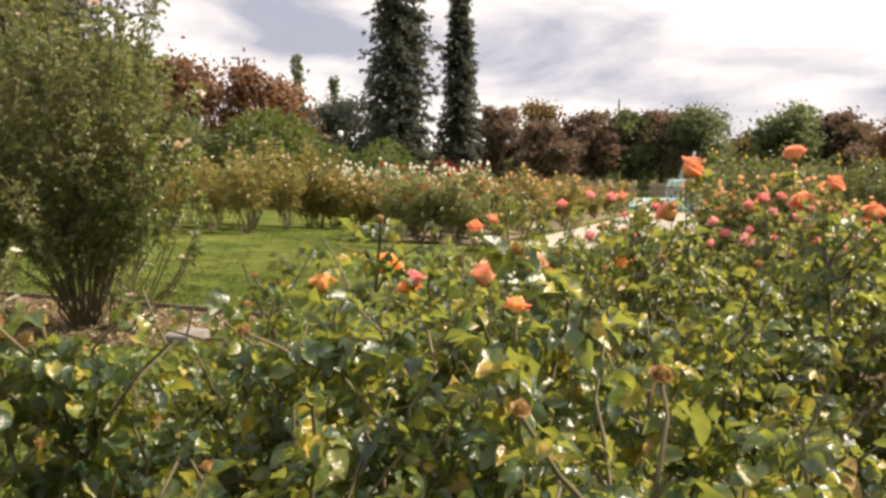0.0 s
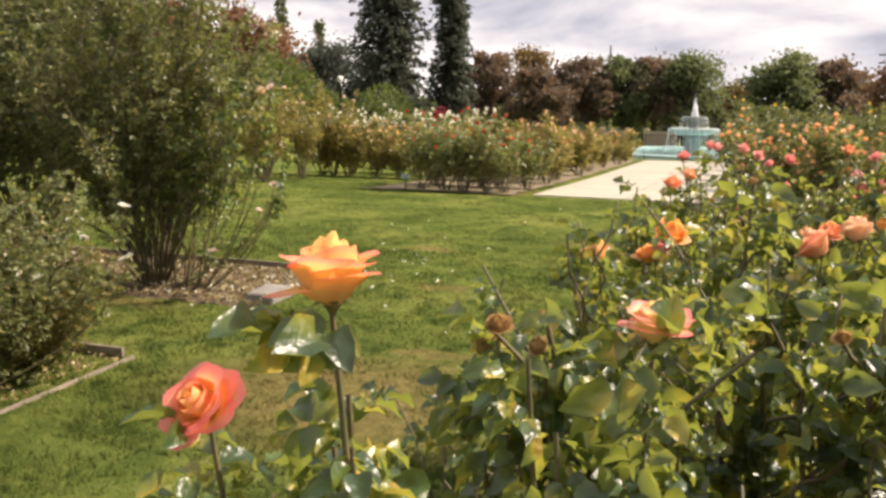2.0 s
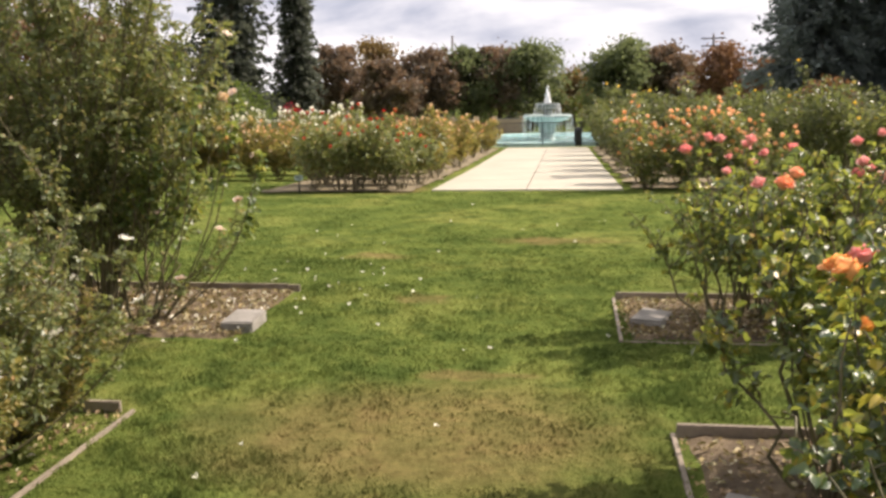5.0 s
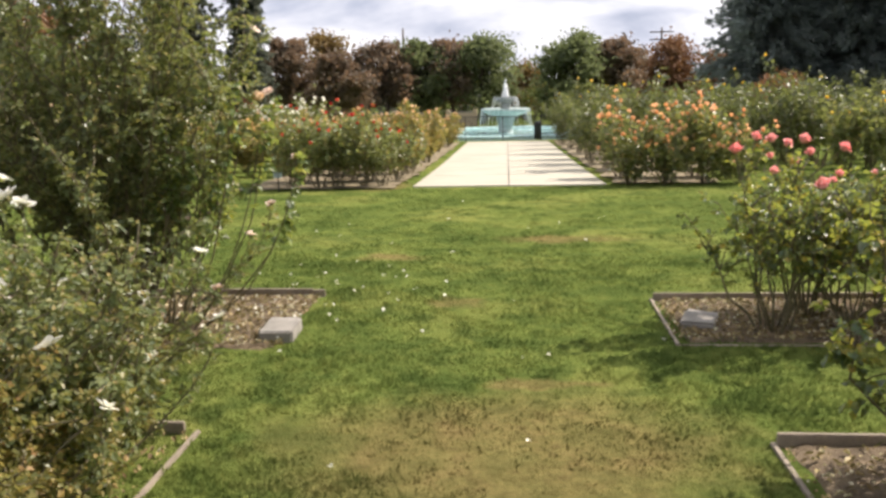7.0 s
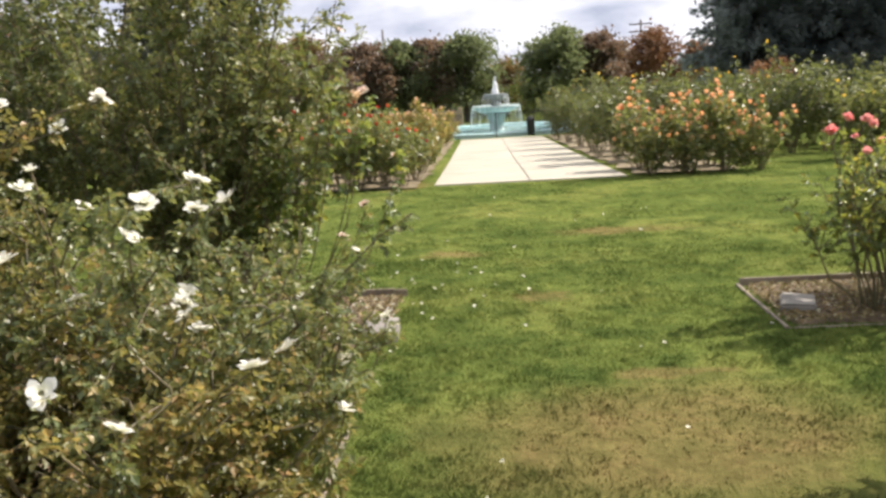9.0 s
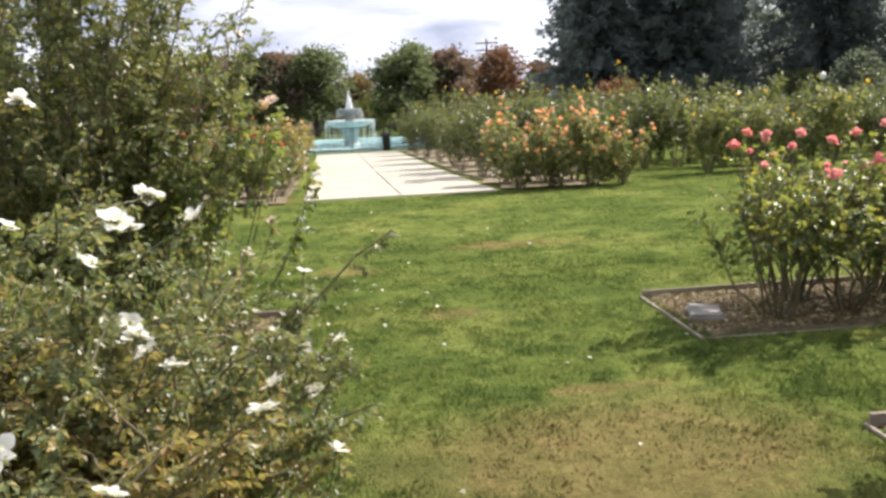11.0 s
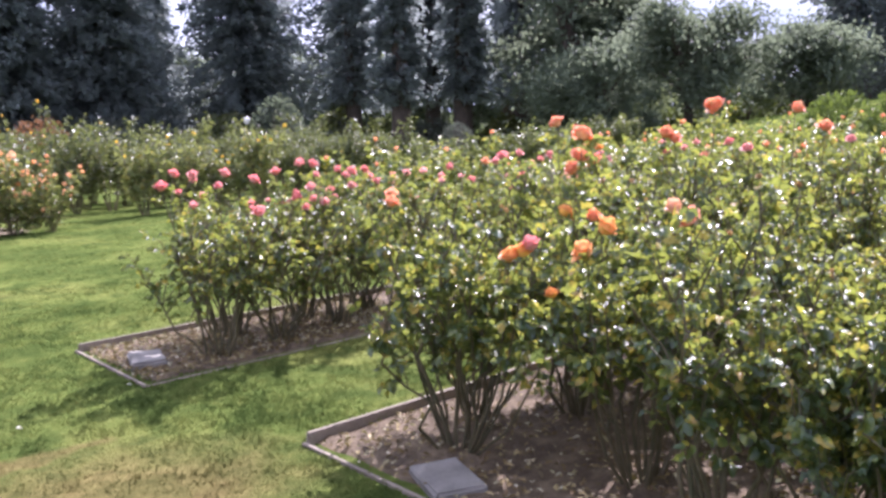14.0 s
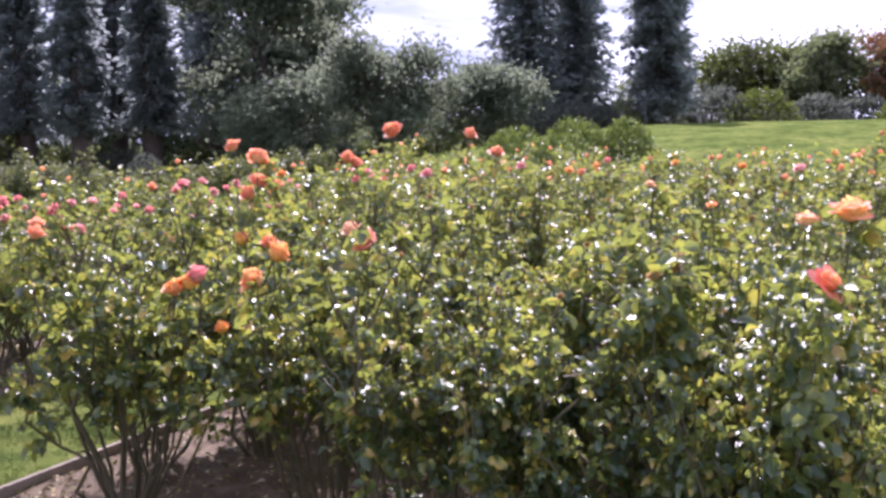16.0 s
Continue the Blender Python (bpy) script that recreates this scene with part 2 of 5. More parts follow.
TREE_LEAF = {
    # dark, green and maroon are lifted somewhat to carry haze in the colour
    "dark": leaf_material("dark_tree_leaf", [(0.0, (0.032, 0.040, 0.036)), (1.0, (0.085, 0.096, 0.082))], 0.6, 0.45, (0.22, 0.25, 0.18), 0.3),
    # conifer needles, pale blue-grey: the sun's flare haze is put into the colour
    "hazed": leaf_material("hazed_conifer_needles", [(0.0, (0.075, 0.095, 0.096)), (1.0, (0.155, 0.185, 0.180))], 0.6, 0.62, (0.52, 0.58, 0.56), 0.3),
    "green": leaf_material("green_tree_leaf", [(0.0, (0.062, 0.084, 0.054)), (1.0, (0.170, 0.195, 0.090))], 0.6, 0.48, (0.30, 0.36, 0.14), 0.4),
    "light": leaf_material("light_tree_leaf", [(0.0, (0.05, 0.075, 0.020)), (1.0, (0.14, 0.17, 0.05))], 0.55, 0.3),
    "deep": leaf_material("deep_green_tree_leaf", [(0.0, (0.045, 0.065, 0.050)), (1.0, (0.115, 0.145, 0.095))], 0.6, 0.5, (0.36, 0.42, 0.26), 0.3),
    "olive": leaf_material("olive_tree_leaf", [(0.0, (0.04, 0.048, 0.018)), (1.0, (0.12, 0.11, 0.045))], 0.6, 0.25),
    "maroon": leaf_material("maroon_tree_leaf", [(0.0, (0.085, 0.080, 0.062)), (0.6, (0.155, 0.126, 0.094)), (1.0, (0.24, 0.18, 0.12))], 0.6, 0.42, (0.34, 0.18, 0.10)),
    "red": leaf_material("red_shrub_leaf", [(0.0, (0.45, 0.02, 0.05)), (1.0, (0.62, 0.06, 0.10))], 0.6, 0.3, (0.6, 0.08, 0.1)),
    "rust": leaf_material("rust_tree_leaf", [(0.0, (0.14, 0.07, 0.045)), (1.0, (0.34, 0.18, 0.10))], 0.6, 0.25, (0.4, 0.2, 0.06)),
    "amber": leaf_material("amber_tree_leaf", [(0.0, (0.12, 0.08, 0.03)), (1.0, (0.30, 0.19, 0.07))], 0.6, 0.3, (0.4, 0.28, 0.08)),
}

# dry patches on the lawn: x, y, radius along x, radius along y
DRY = [(0.0, 4.25, 1.25, 0.85), (-0.42, 7.05, 0.25, 0.18), (-1.25, 9.0, 0.35, 0.18), (0.6, 10.2, 0.8, 0.3), (-2.6, 17.4, 0.5, 1.3), (0.2, 5.15, 0.35, 0.14), (-3.0, 5.7, 1.0, 0.2)]


def grass_material(name, dark, mid, light):
    m, n, l, b = material(name, 0.7)
    b.inputs["Specular IOR Level"].default_value = 0.0
    place = n.new("ShaderNodeNewGeometry").outputs["Position"]
    patch = noise_node(n, l, 0.55, 4.0, vector=place)
    fine = noise_node(n, l, 9.0, 6.0, 0.7, vector=place)
    tuft = noise_node(n, l, 2.6, 5.0, 0.65, vector=place)
    c = mix(n, l, 0.5, ramp(n, l, patch, [(0.36, dark), (0.5, mid), (0.64, light)]), ramp(n, l, fine, [(0.3, dark), (0.5, mid), (0.72, light)]))
    c = mix(n, l, ramp(n, l, tuft, [(0.47, (0, 0, 0)), (0.60, (0.75, 0.75, 0.75))]), c, dark)
    total = None
    wobble = n.new("ShaderNodeVectorMath")
    wobble.operation = "MULTIPLY_ADD"
    w = n.new("ShaderNodeTexNoise")
    w.inputs["Scale"].default_value, w.inputs["Detail"].default_value = 3.0, 5.0
    l.new(place, w.inputs["Vector"])
    l.new(w.outputs["Color"], wobble.inputs[0])
    wobble.inputs[1].default_value = (0.7, 0.7, 0.0)
    l.new(place, wobble.inputs[2])
    for x, y, rx, ry in DRY:
        off = n.new("ShaderNodeVectorMath")
        off.operation = "SUBTRACT"
        l.new(wobble.outputs[0], off.inputs[0])
        off.inputs[1].default_value = (x + 0.35, y + 0.35, 0)
        size = n.new("ShaderNodeVectorMath")
        size.operation = "MULTIPLY"
        l.new(off.outputs[0], size.inputs[0])
        size.inputs[1].default_value = (1 / rx, 1 / ry, 0)
        far = n.new("ShaderNodeVectorMath")
        far.operation = "LENGTH"
        l.new(size.outputs[0], far.inputs[0])
        ease = n.new("ShaderNodeMapRange")
        ease.inputs["From Min"].default_value, ease.inputs["From Max"].default_value = 1.15, 0.55
        l.new(far.outputs["Value"], ease.inputs["Value"])
        if total is None:
            total = ease.outputs["Result"]
        else:
            top = n.new("ShaderNodeMath")
            top.operation = "MAXIMUM"
            l.new(total, top.inputs[0])
            l.new(ease.outputs["Result"], top.inputs[1])
            total = top.outputs[0]
    straw = ramp(n, l, fine, [(0.3, (0.10, 0.075, 0.03)), (0.7, (0.26, 0.20, 0.085))])
    worn = n.new("ShaderNodeMath")
    worn.operation = "MULTIPLY"
    l.new(total, worn.inputs[0])
    l.new(ramp(n, l, tuft, [(0.36, (0.92, 0.92, 0.92)), (0.60, (0.55, 0.55, 0.55))]), worn.inputs[1])
    c = mix(n, l, worn.outputs[0], c, straw)
    l.new(c, b.inputs["Base Color"])
    bump(n, l, b, noise_node(n, l, 45.0, 6.0, 0.75, vector=place), 0.8, 0.03)
    if name == "grass_blade":
        t = n.new("ShaderNodeBsdfTranslucent")
        l.new(c, t.inputs["Color"])
        s = n.new("ShaderNodeMixShader")
        s.inputs["Fac"].default_value = 0.4
        l.new(b.outputs["BSDF"], s.inputs[1])
        l.new(t.outputs["BSDF"], s.inputs[2])
        l.new(s.outputs["Shader"], n["Material Output"].inputs["Surface"])
    return m


LAWN = grass_material("lawn", (0.054, 0.082, 0.021), (0.120, 0.156, 0.038), (0.222, 0.230, 0.066))
BLADE = grass_material("grass_blade", (0.074, 0.116, 0.031), (0.166, 0.214, 0.056), (0.300, 0.308, 0.094))


# ---- mesh helpers ----
def mesh_object(name, verts, faces, mat, parent=None, smooth=False, uv=None):
    me = bpy.data.meshes.new(name)
    me.from_pydata([tuple(v) for v in verts], [], [tuple(int(k) for k in f) for f in faces])
    if mat is not None:
        me.materials.append(mat)
    if smooth:
        me.polygons.foreach_set("use_smooth", [True] * len(me.polygons))
    if uv is not None:
        layer = me.uv_layers.new(name="v")
        loops = np.zeros(len(me.loops), dtype=np.int32)
        me.loops.foreach_get("vertex_index", loops)
        layer.data.foreach_set("uv", np.asarray(uv, dtype=np.float32)[loops].ravel())
    me.update()
    ob = new(name, me)
    ob.parent = parent
    return ob


def part(name, bm, mat, parent, label="", smooth=False):
    me = bpy.data.meshes.new(name)
    bm.to_mesh(me)
    bm.free()
    me.materials.append(mat)
    if smooth:
        me.polygons.foreach_set("use_smooth", [True] * len(me.polygons))
    ob = new(name, me)
    ob.parent = parent
    return tagged(ob, label)


def box(x0, x1, y0, y1, z0, z1, bevel=0.0):
    bm = bmesh.new()
    bmesh.ops.create_cube(bm, size=1.0, matrix=Matrix.Translation(((x0 + x1) / 2, (y0 + y1) / 2, (z0 + z1) / 2)) @ Matrix.Diagonal((x1 - x0, y1 - y0, z1 - z0, 1)))
    if bevel:
        bmesh.ops.bevel(bm, geom=bm.edges[:], offset=bevel, segments=2, affect="EDGES")
    return bm


def lathe(profile, sides=40):
    """A turned form from (radius, height) pairs."""
    bm = bmesh.new()
    rings = []
    for r, z in profile:
        rings.append([bm.verts.new((r * math.cos(k * math.tau / sides), r * math.sin(k * math.tau / sides), z)) for k in range(sides)])
    for a, b in zip(rings, rings[1:]):
        for k in range(sides):
            bm.faces.new((a[k], a[(k + 1) % sides], b[(k + 1) % sides], b[k]))
    bm.faces.new(rings[0][::-1])
    bm.faces.new(rings[-1])
    return bm


def thing(name, at, label, category, group="", kind=""):
    ob = new(name)
    ob.location = at
    ob.empty_display_size = 0.1
    return tagged(ob, label, category, group, kind)


def tubes(lines, sides=5):
    """Tapered tubes along polylines of (points, radii)."""
    verts, faces, start = [], [], 0
    angle = np.arange(sides) * math.tau / sides
    for pts, radii in lines:
        pts = np.asarray(pts, float)
        way = np.gradient(pts, axis=0)
        way /= np.linalg.norm(way, axis=1)[:, None] + 1e-9
        side = np.cross(way, (0.31, 0.22, 0.13))
        side /= np.linalg.norm(side, axis=1)[:, None] + 1e-9
        other = np.cross(way, side)
        ring = pts[:, None] + np.asarray(radii)[:, None, None] * (np.cos(angle)[None, :, None] * side[:, None] + np.sin(angle)[None, :, None] * other[:, None])
        verts.append(ring.reshape(-1, 3))
        n = len(pts)
        k = np.arange(sides)
        for r in range(n - 1):
            a = start + r * sides
            faces.append(np.stack([a + k, a + (k + 1) % sides, a + sides + (k + 1) % sides, a + sides + k], 1))
        start += n * sides
    return np.concatenate(verts), np.concatenate(faces)


def unit(v):
    return v / (np.linalg.norm(v, axis=-1, keepdims=True) + 1e-9)


def leaflets(base, way, up, length, width, fold=0.36, droop=0.26, fine=False):
    """Ovate leaves, folded along the midrib and drooping at the tip, with a wavy rim; fine ones have a midrib of their own."""
    n = len(base)
    way = unit(way)
    side = unit(np.cross(way, up))
    up = np.cross(side, way)
    length, width = np.broadcast_to(length, n)[:, None], np.broadcast_to(width, n)[:, None]
    wave = np.sin(np.arange(n) * 2.4)[:, None]
    def at(s, w, h):
        return base + way * s * length + side * w * width + up * (h * width - droop * s * s * length)
    rim = [(0.12, 0.30, 0.6), (0.36, 0.50, 1.0), (0.64, 0.47, 0.8), (0.87, 0.27, 0.4)]
    left = [at(q, -w, fold * h * (1 + 0.45 * wave * (-1) ** k)) for k, (q, w, h) in enumerate(rim)]
    right = [at(q, w, fold * h * (1 - 0.45 * wave * (-1) ** k)) for k, (q, w, h) in enumerate(rim)]
    if not fine:
        v = np.stack([at(0, 0, 0), left[0], left[1], left[2], at(1, 0, 0), right[2], right[1], right[0]], 1)
        o = np.arange(n)[:, None] * 8
        f = np.concatenate([o + np.array([0, 4, 3, 2, 1]), o + np.array([0, 7, 6, 5, 4])])
        return v.reshape(-1, 3), f
    v = np.stack([at(0, 0, 0), at(0.34, 0, 0.02), at(0.70, 0, 0.0), at(1.04, 0, -0.04)] + left + right, 1)
    o = np.arange(n)[:, None] * 12
    f = []
    for a, flip in ((4, False), (8, True)):
        for q in ((0, 1, a + 1, a), (1, 2, a + 2, a + 1), (2, 3, a + 3, a + 2)):
            f.append(o + np.array(q if flip else q[::-1]))
    return v.reshape(-1, 3), np.concatenate(f)


def cards(base, way, up, length, width, droop=0.15):
    """Leaves far off: four points, two faces folded along the midrib."""
    n = len(base)
    way = unit(way)
    side = unit(np.cross(way, up))
    up = np.cross(side, way)
    length, width = np.broadcast_to(length, n)[:, None], np.broadcast_to(width, n)[:, None]
    v = np.stack([base, base + way * 0.45 * length - side * 0.5 * width + up * 0.14 * width, base + way * length - up * droop * length, base + way * 0.45 * length + side * 0.5 * width + up * 0.14 * width], 1)
    o = np.arange(n)[:, None] * 4
    return v.reshape(-1, 3), np.concatenate([o + np.array([0, 2, 1]), o + np.array([0, 3, 2])])


def compound(base, way, rng, size, plain=False, fine=False):
    """Rose leaves of five leaflets on one stalk."""
    n = len(base)
    way = unit(way)
    up = unit(np.array([0, 0, 1.0]) + rng.normal(0, 0.55, (n, 3)))
    side = unit(np.cross(way, up))
    size = size * rng.uniform(0.7, 1.25, n)
    vs, fs, count = [], [], 0
    for s, w, k in ((1.0, 0.0, 1.0), (0.72, 0.55, 0.85), (0.72, -0.55, 0.85), (0.36, 0.55, 0.68), (0.36, -0.55, 0.68)):
        foot = base + way * (size * s * 1.25)[:, None] + side * np.sign(w) * (size * 0.06)[:, None]
        d = unit(way * (1.0 if w == 0 else 0.55) + side * np.sign(w) * 0.9 * (w != 0) + rng.normal(0, 0.25, (n, 3)) - (0, 0, 0.28))
        u = unit(up + rng.normal(0, 0.42, (n, 3)))
        v, f = cards(foot, d, u, size * k, size * k * 0.68) if plain else leaflets(foot, d, u, size * k, size * k * 0.74, fine=fine)
        vs.append(v)
        fs.append(f + count)
        count += len(v)
    return np.concatenate(vs), np.concatenate(fs)


# ---- rose blooms ----
def petal_sheet(angle, radius, height, width, flare, curl, lift, rows=4, cols=4, shut=0.0):
    """One cupped petal with a rounded, slightly ruffled rim: (points, v) on a grid."""
    pts, vv = [], []
    for r in range(rows + 1):
        s = r / rows
        for c in range(cols + 1):
            q = (c / cols - 0.5) * 2
            e = s * (1 - 0.20 * q * q * s)
            half = width * radius * (0.34 + 0.66 * math.sin(math.pi * min(1.0, 0.10 + 0.60 * e)))
            rad = radius * (0.26 + 0.74 * e ** 0.55) * (1 - shut * max(0.0, e - 0.5) * 1.1) + flare * e * e + curl * max(0.0, e - 0.72) * 2
            rad *= 1 + 0.07 * s * q * q + 0.045 * s * math.sin(4 * q + 11 * angle)
            th = angle + q * half / max(rad, 0.5 * radius)
            z = lift + height * (e + 0.03 * s * math.sin(5 * q + 7 * angle)) - curl * max(0.0, e - 0.68) * 1.3
            pts.append((rad * math.cos(th), rad * math.sin(th), z))
            vv.append((c / cols, s))
    return pts, vv


def bloom_mesh(name, mat, seed, openness, diameter, rings, rows=4, cols=4, reflex=0.0):
    rng = random.Random(seed)
    verts, faces, uv, sheets = [], [], [], []
    R = diameter / 2
    for k in range(rings):
        f = (k + 1) / rings
        count = 3 + k
        for j in range(count):
            pts, vv = petal_sheet(j * math.tau / count + k * 0.8 + rng.uniform(-0.2, 0.2), R * (0.24 + 0.60 * f * (0.75 + 0.25 * openness)), R * (1.45 - 0.40 * f * openness - 0.22 * reflex) * rng.uniform(0.9, 1.08),
                                  1.20 * rng.uniform(0.88, 1.1) * (1.15 - 0.22 * f), R * (0.0 + 0.06 * openness * f * f) * rng.uniform(0.7, 1.3), R * 0.30 * f * f * rng.uniform(0.3, 1.2), R * 0.10 * (1 - f), rows, cols, 1.0 - 0.55 * openness * f)
            sheets.append((pts, [(a, b * (0.60 + 0.28 * f)) for a, b in vv]))
    for j in range(5 if rows > 2 else 0):
        sheets.append(petal_sheet(j * math.tau / 5 + rng.uniform(-0.35, 0.35), R * 0.78, R * rng.uniform(0.75, 1.15) * (1.25 - openness * 0.35), rng.uniform(0.95, 1.15), R * (0.04 + 0.16 * openness) * rng.uniform(0.3, 1.2), R * rng.uniform(0.25, 0.6), R * rng.uniform(-0.05, 0.08), rows, cols))
    for j in range(4 if reflex else 0):
        pts, vv = petal_sheet(j * math.tau / 4 + 0.4, R * 0.17, R * rng.uniform(0.85, 1.05), 1.7, 0.0, 0.0, R * 0.12, rows, cols, 1.0)
        sheets.append((pts, [(a, b * 0.5) for a, b in vv]))
    for j in range(round(7 * reflex)):
        sheets.append(petal_sheet(j * math.tau / round(7 * reflex) + rng.uniform(-0.4, 0.4), R * 0.78, R * rng.uniform(0.55, 1.05) * (1.2 - 0.5 * reflex), rng.uniform(0.85, 1.10), R * reflex * rng.uniform(0.15, 0.60), R * rng.uniform(0.35, 0.85), R * rng.uniform(-0.06, 0.06), rows, cols))
    for pts, vv in sheets:
        o = len(verts)
        verts += pts
        uv += vv
        for r in range(rows):
            for c in range(cols):
                a = o + r * (cols + 1) + c
                faces.append((a, a + 1, a + cols + 2, a + cols + 1))
    me = bpy.data.meshes.new(name)
    me.from_pydata(verts, [], faces)
    me.materials.append(mat)
    me.polygons.foreach_set("use_smooth", [True] * len(me.polygons))
    layer = me.uv_layers.new(name="v")
    loops = np.zeros(len(me.loops), dtype=np.int32)
    me.loops.foreach_get("vertex_index", loops)
    layer.data.foreach_set("uv", np.asarray(uv, dtype=np.float32)[loops].ravel())
    return me


def flat_bloom_mesh(name, mat, seed, diameter):
    """An open single flower of five or six broad petals."""
    rng = random.Random(seed)
    verts, faces, uv = [], [], []
    R = diameter / 2
    for j in range(11):
        inner = j >= 6
        pts, vv = petal_sheet(j * math.tau / (5 if inner else 6) + rng.uniform(-0.35, 0.35), R * (0.34 if inner else 0.5) * rng.uniform(0.8, 1.15), R * (0.55 if inner else 0.38) * rng.uniform(0.4, 1.5), rng.uniform(0.65, 1.0), R * (0.25 if inner else 0.5) * rng.uniform(0.6, 1.25), R * rng.uniform(0.0, 0.35), R * rng.uniform(-0.05, 0.1), 3, 3)
        o = len(verts)
        verts += pts
        uv += vv
        for r in range(3):
            for c in range(3):
                a = o + r * 4 + c
                faces.append((a, a + 1, a + 5, a + 4))
    me = bpy.data.meshes.new(name)
    me.from_pydata(verts, [], faces)
    me.materials.append(mat)
    me.polygons.foreach_set("use_smooth", [True] * len(me.polygons))
    layer = me.uv_layers.new(name="v")
    loops = np.zeros(len(me.loops), dtype=np.int32)
    me.loops.foreach_get("vertex_index", loops)
    layer.data.foreach_set("uv", np.asarray(uv, dtype=np.float32)[loops].ravel())
    return me


BLOOMS, FAR_BLOOMS = {}, {}
for colour, mat in PETAL.items():
    if colour in ("white", "blush"):
        BLOOMS[colour] = [flat_bloom_mesh("bloom", mat, k, 0.085) for k in range(3)]
    else:
        BLOOMS[colour] = [bloom_mesh("bloom", mat, k, o, d, 5, 5, 6) for k, (o, d) in enumerate([(0.9, 0.105), (0.6, 0.095), (0.25, 0.075)])]
        if colour in ("sunset", "lemon", "rosy"):
            BLOOMS[colour][0] = bloom_mesh("bloom", mat, 27, 0.9, 0.088, 3, 6, 8, 1.0) if colour == "rosy" else bloom_mesh("bloom", mat, 23, 0.40, 0.080 if colour == "lemon" else 0.096, 4, 6, 8, 0.6)
    FAR_BLOOMS[colour] = [bloom_mesh("bloom", mat, 10 + k, o, 0.105, 2, 2, 2) for k, o in enumerate([0.9, 0.6])]


def calyx_mesh():
    bm = lathe([(0.003, -0.012), (0.007, -0.006), (0.010, 0.0), (0.011, 0.006)], 8)
    for k in range(5):
        a, b = k * math.tau / 5, (k + 0.5) * math.tau / 5
        tip = bm.verts.new((0.030 * math.cos(b), 0.030 * math.sin(b), -0.004))
        l = bm.verts.new((0.011 * math.cos(a), 0.011 * math.sin(a), 0.004))
        r = bm.verts.new((0.011 * math.cos(a + math.tau / 5), 0.011 * math.sin(a + math.tau / 5), 0.004))
        bm.faces.new((l, r, tip))
    me = bpy.data.meshes.new("calyx")
    bm.to_mesh(me)
    bm.free()
    me.materials.append(STEM)
    return me


CALYX = calyx_mesh()


def add_bloom(parent, at, colour, rng, far=False, size=1.0, way=None, kind=None):
    pool = FAR_BLOOMS[colour] if far else BLOOMS[colour]
    me = pool[kind if kind is not None else int(rng.integers(len(pool)))]
    ob = new("bloom", me)
    ob.parent = parent
    d = Vector(way) if way is not None else Vector((rng.normal(0, 0.45), rng.normal(0, 0.45), 1.0))
    q = d.to_track_quat("Z", "Y").to_matrix().to_4x4() @ pose(0, 0, 0, 0, 0, rng.uniform(0, 360))
    k = size * rng.uniform(0.85, 1.15)
    ob.matrix_local = Matrix.Translation([float(v) for v in at]) @ q @ Matrix.Diagonal((k, k, k, 1))
    if not far:
        new("calyx", CALYX).parent = ob
    return ob


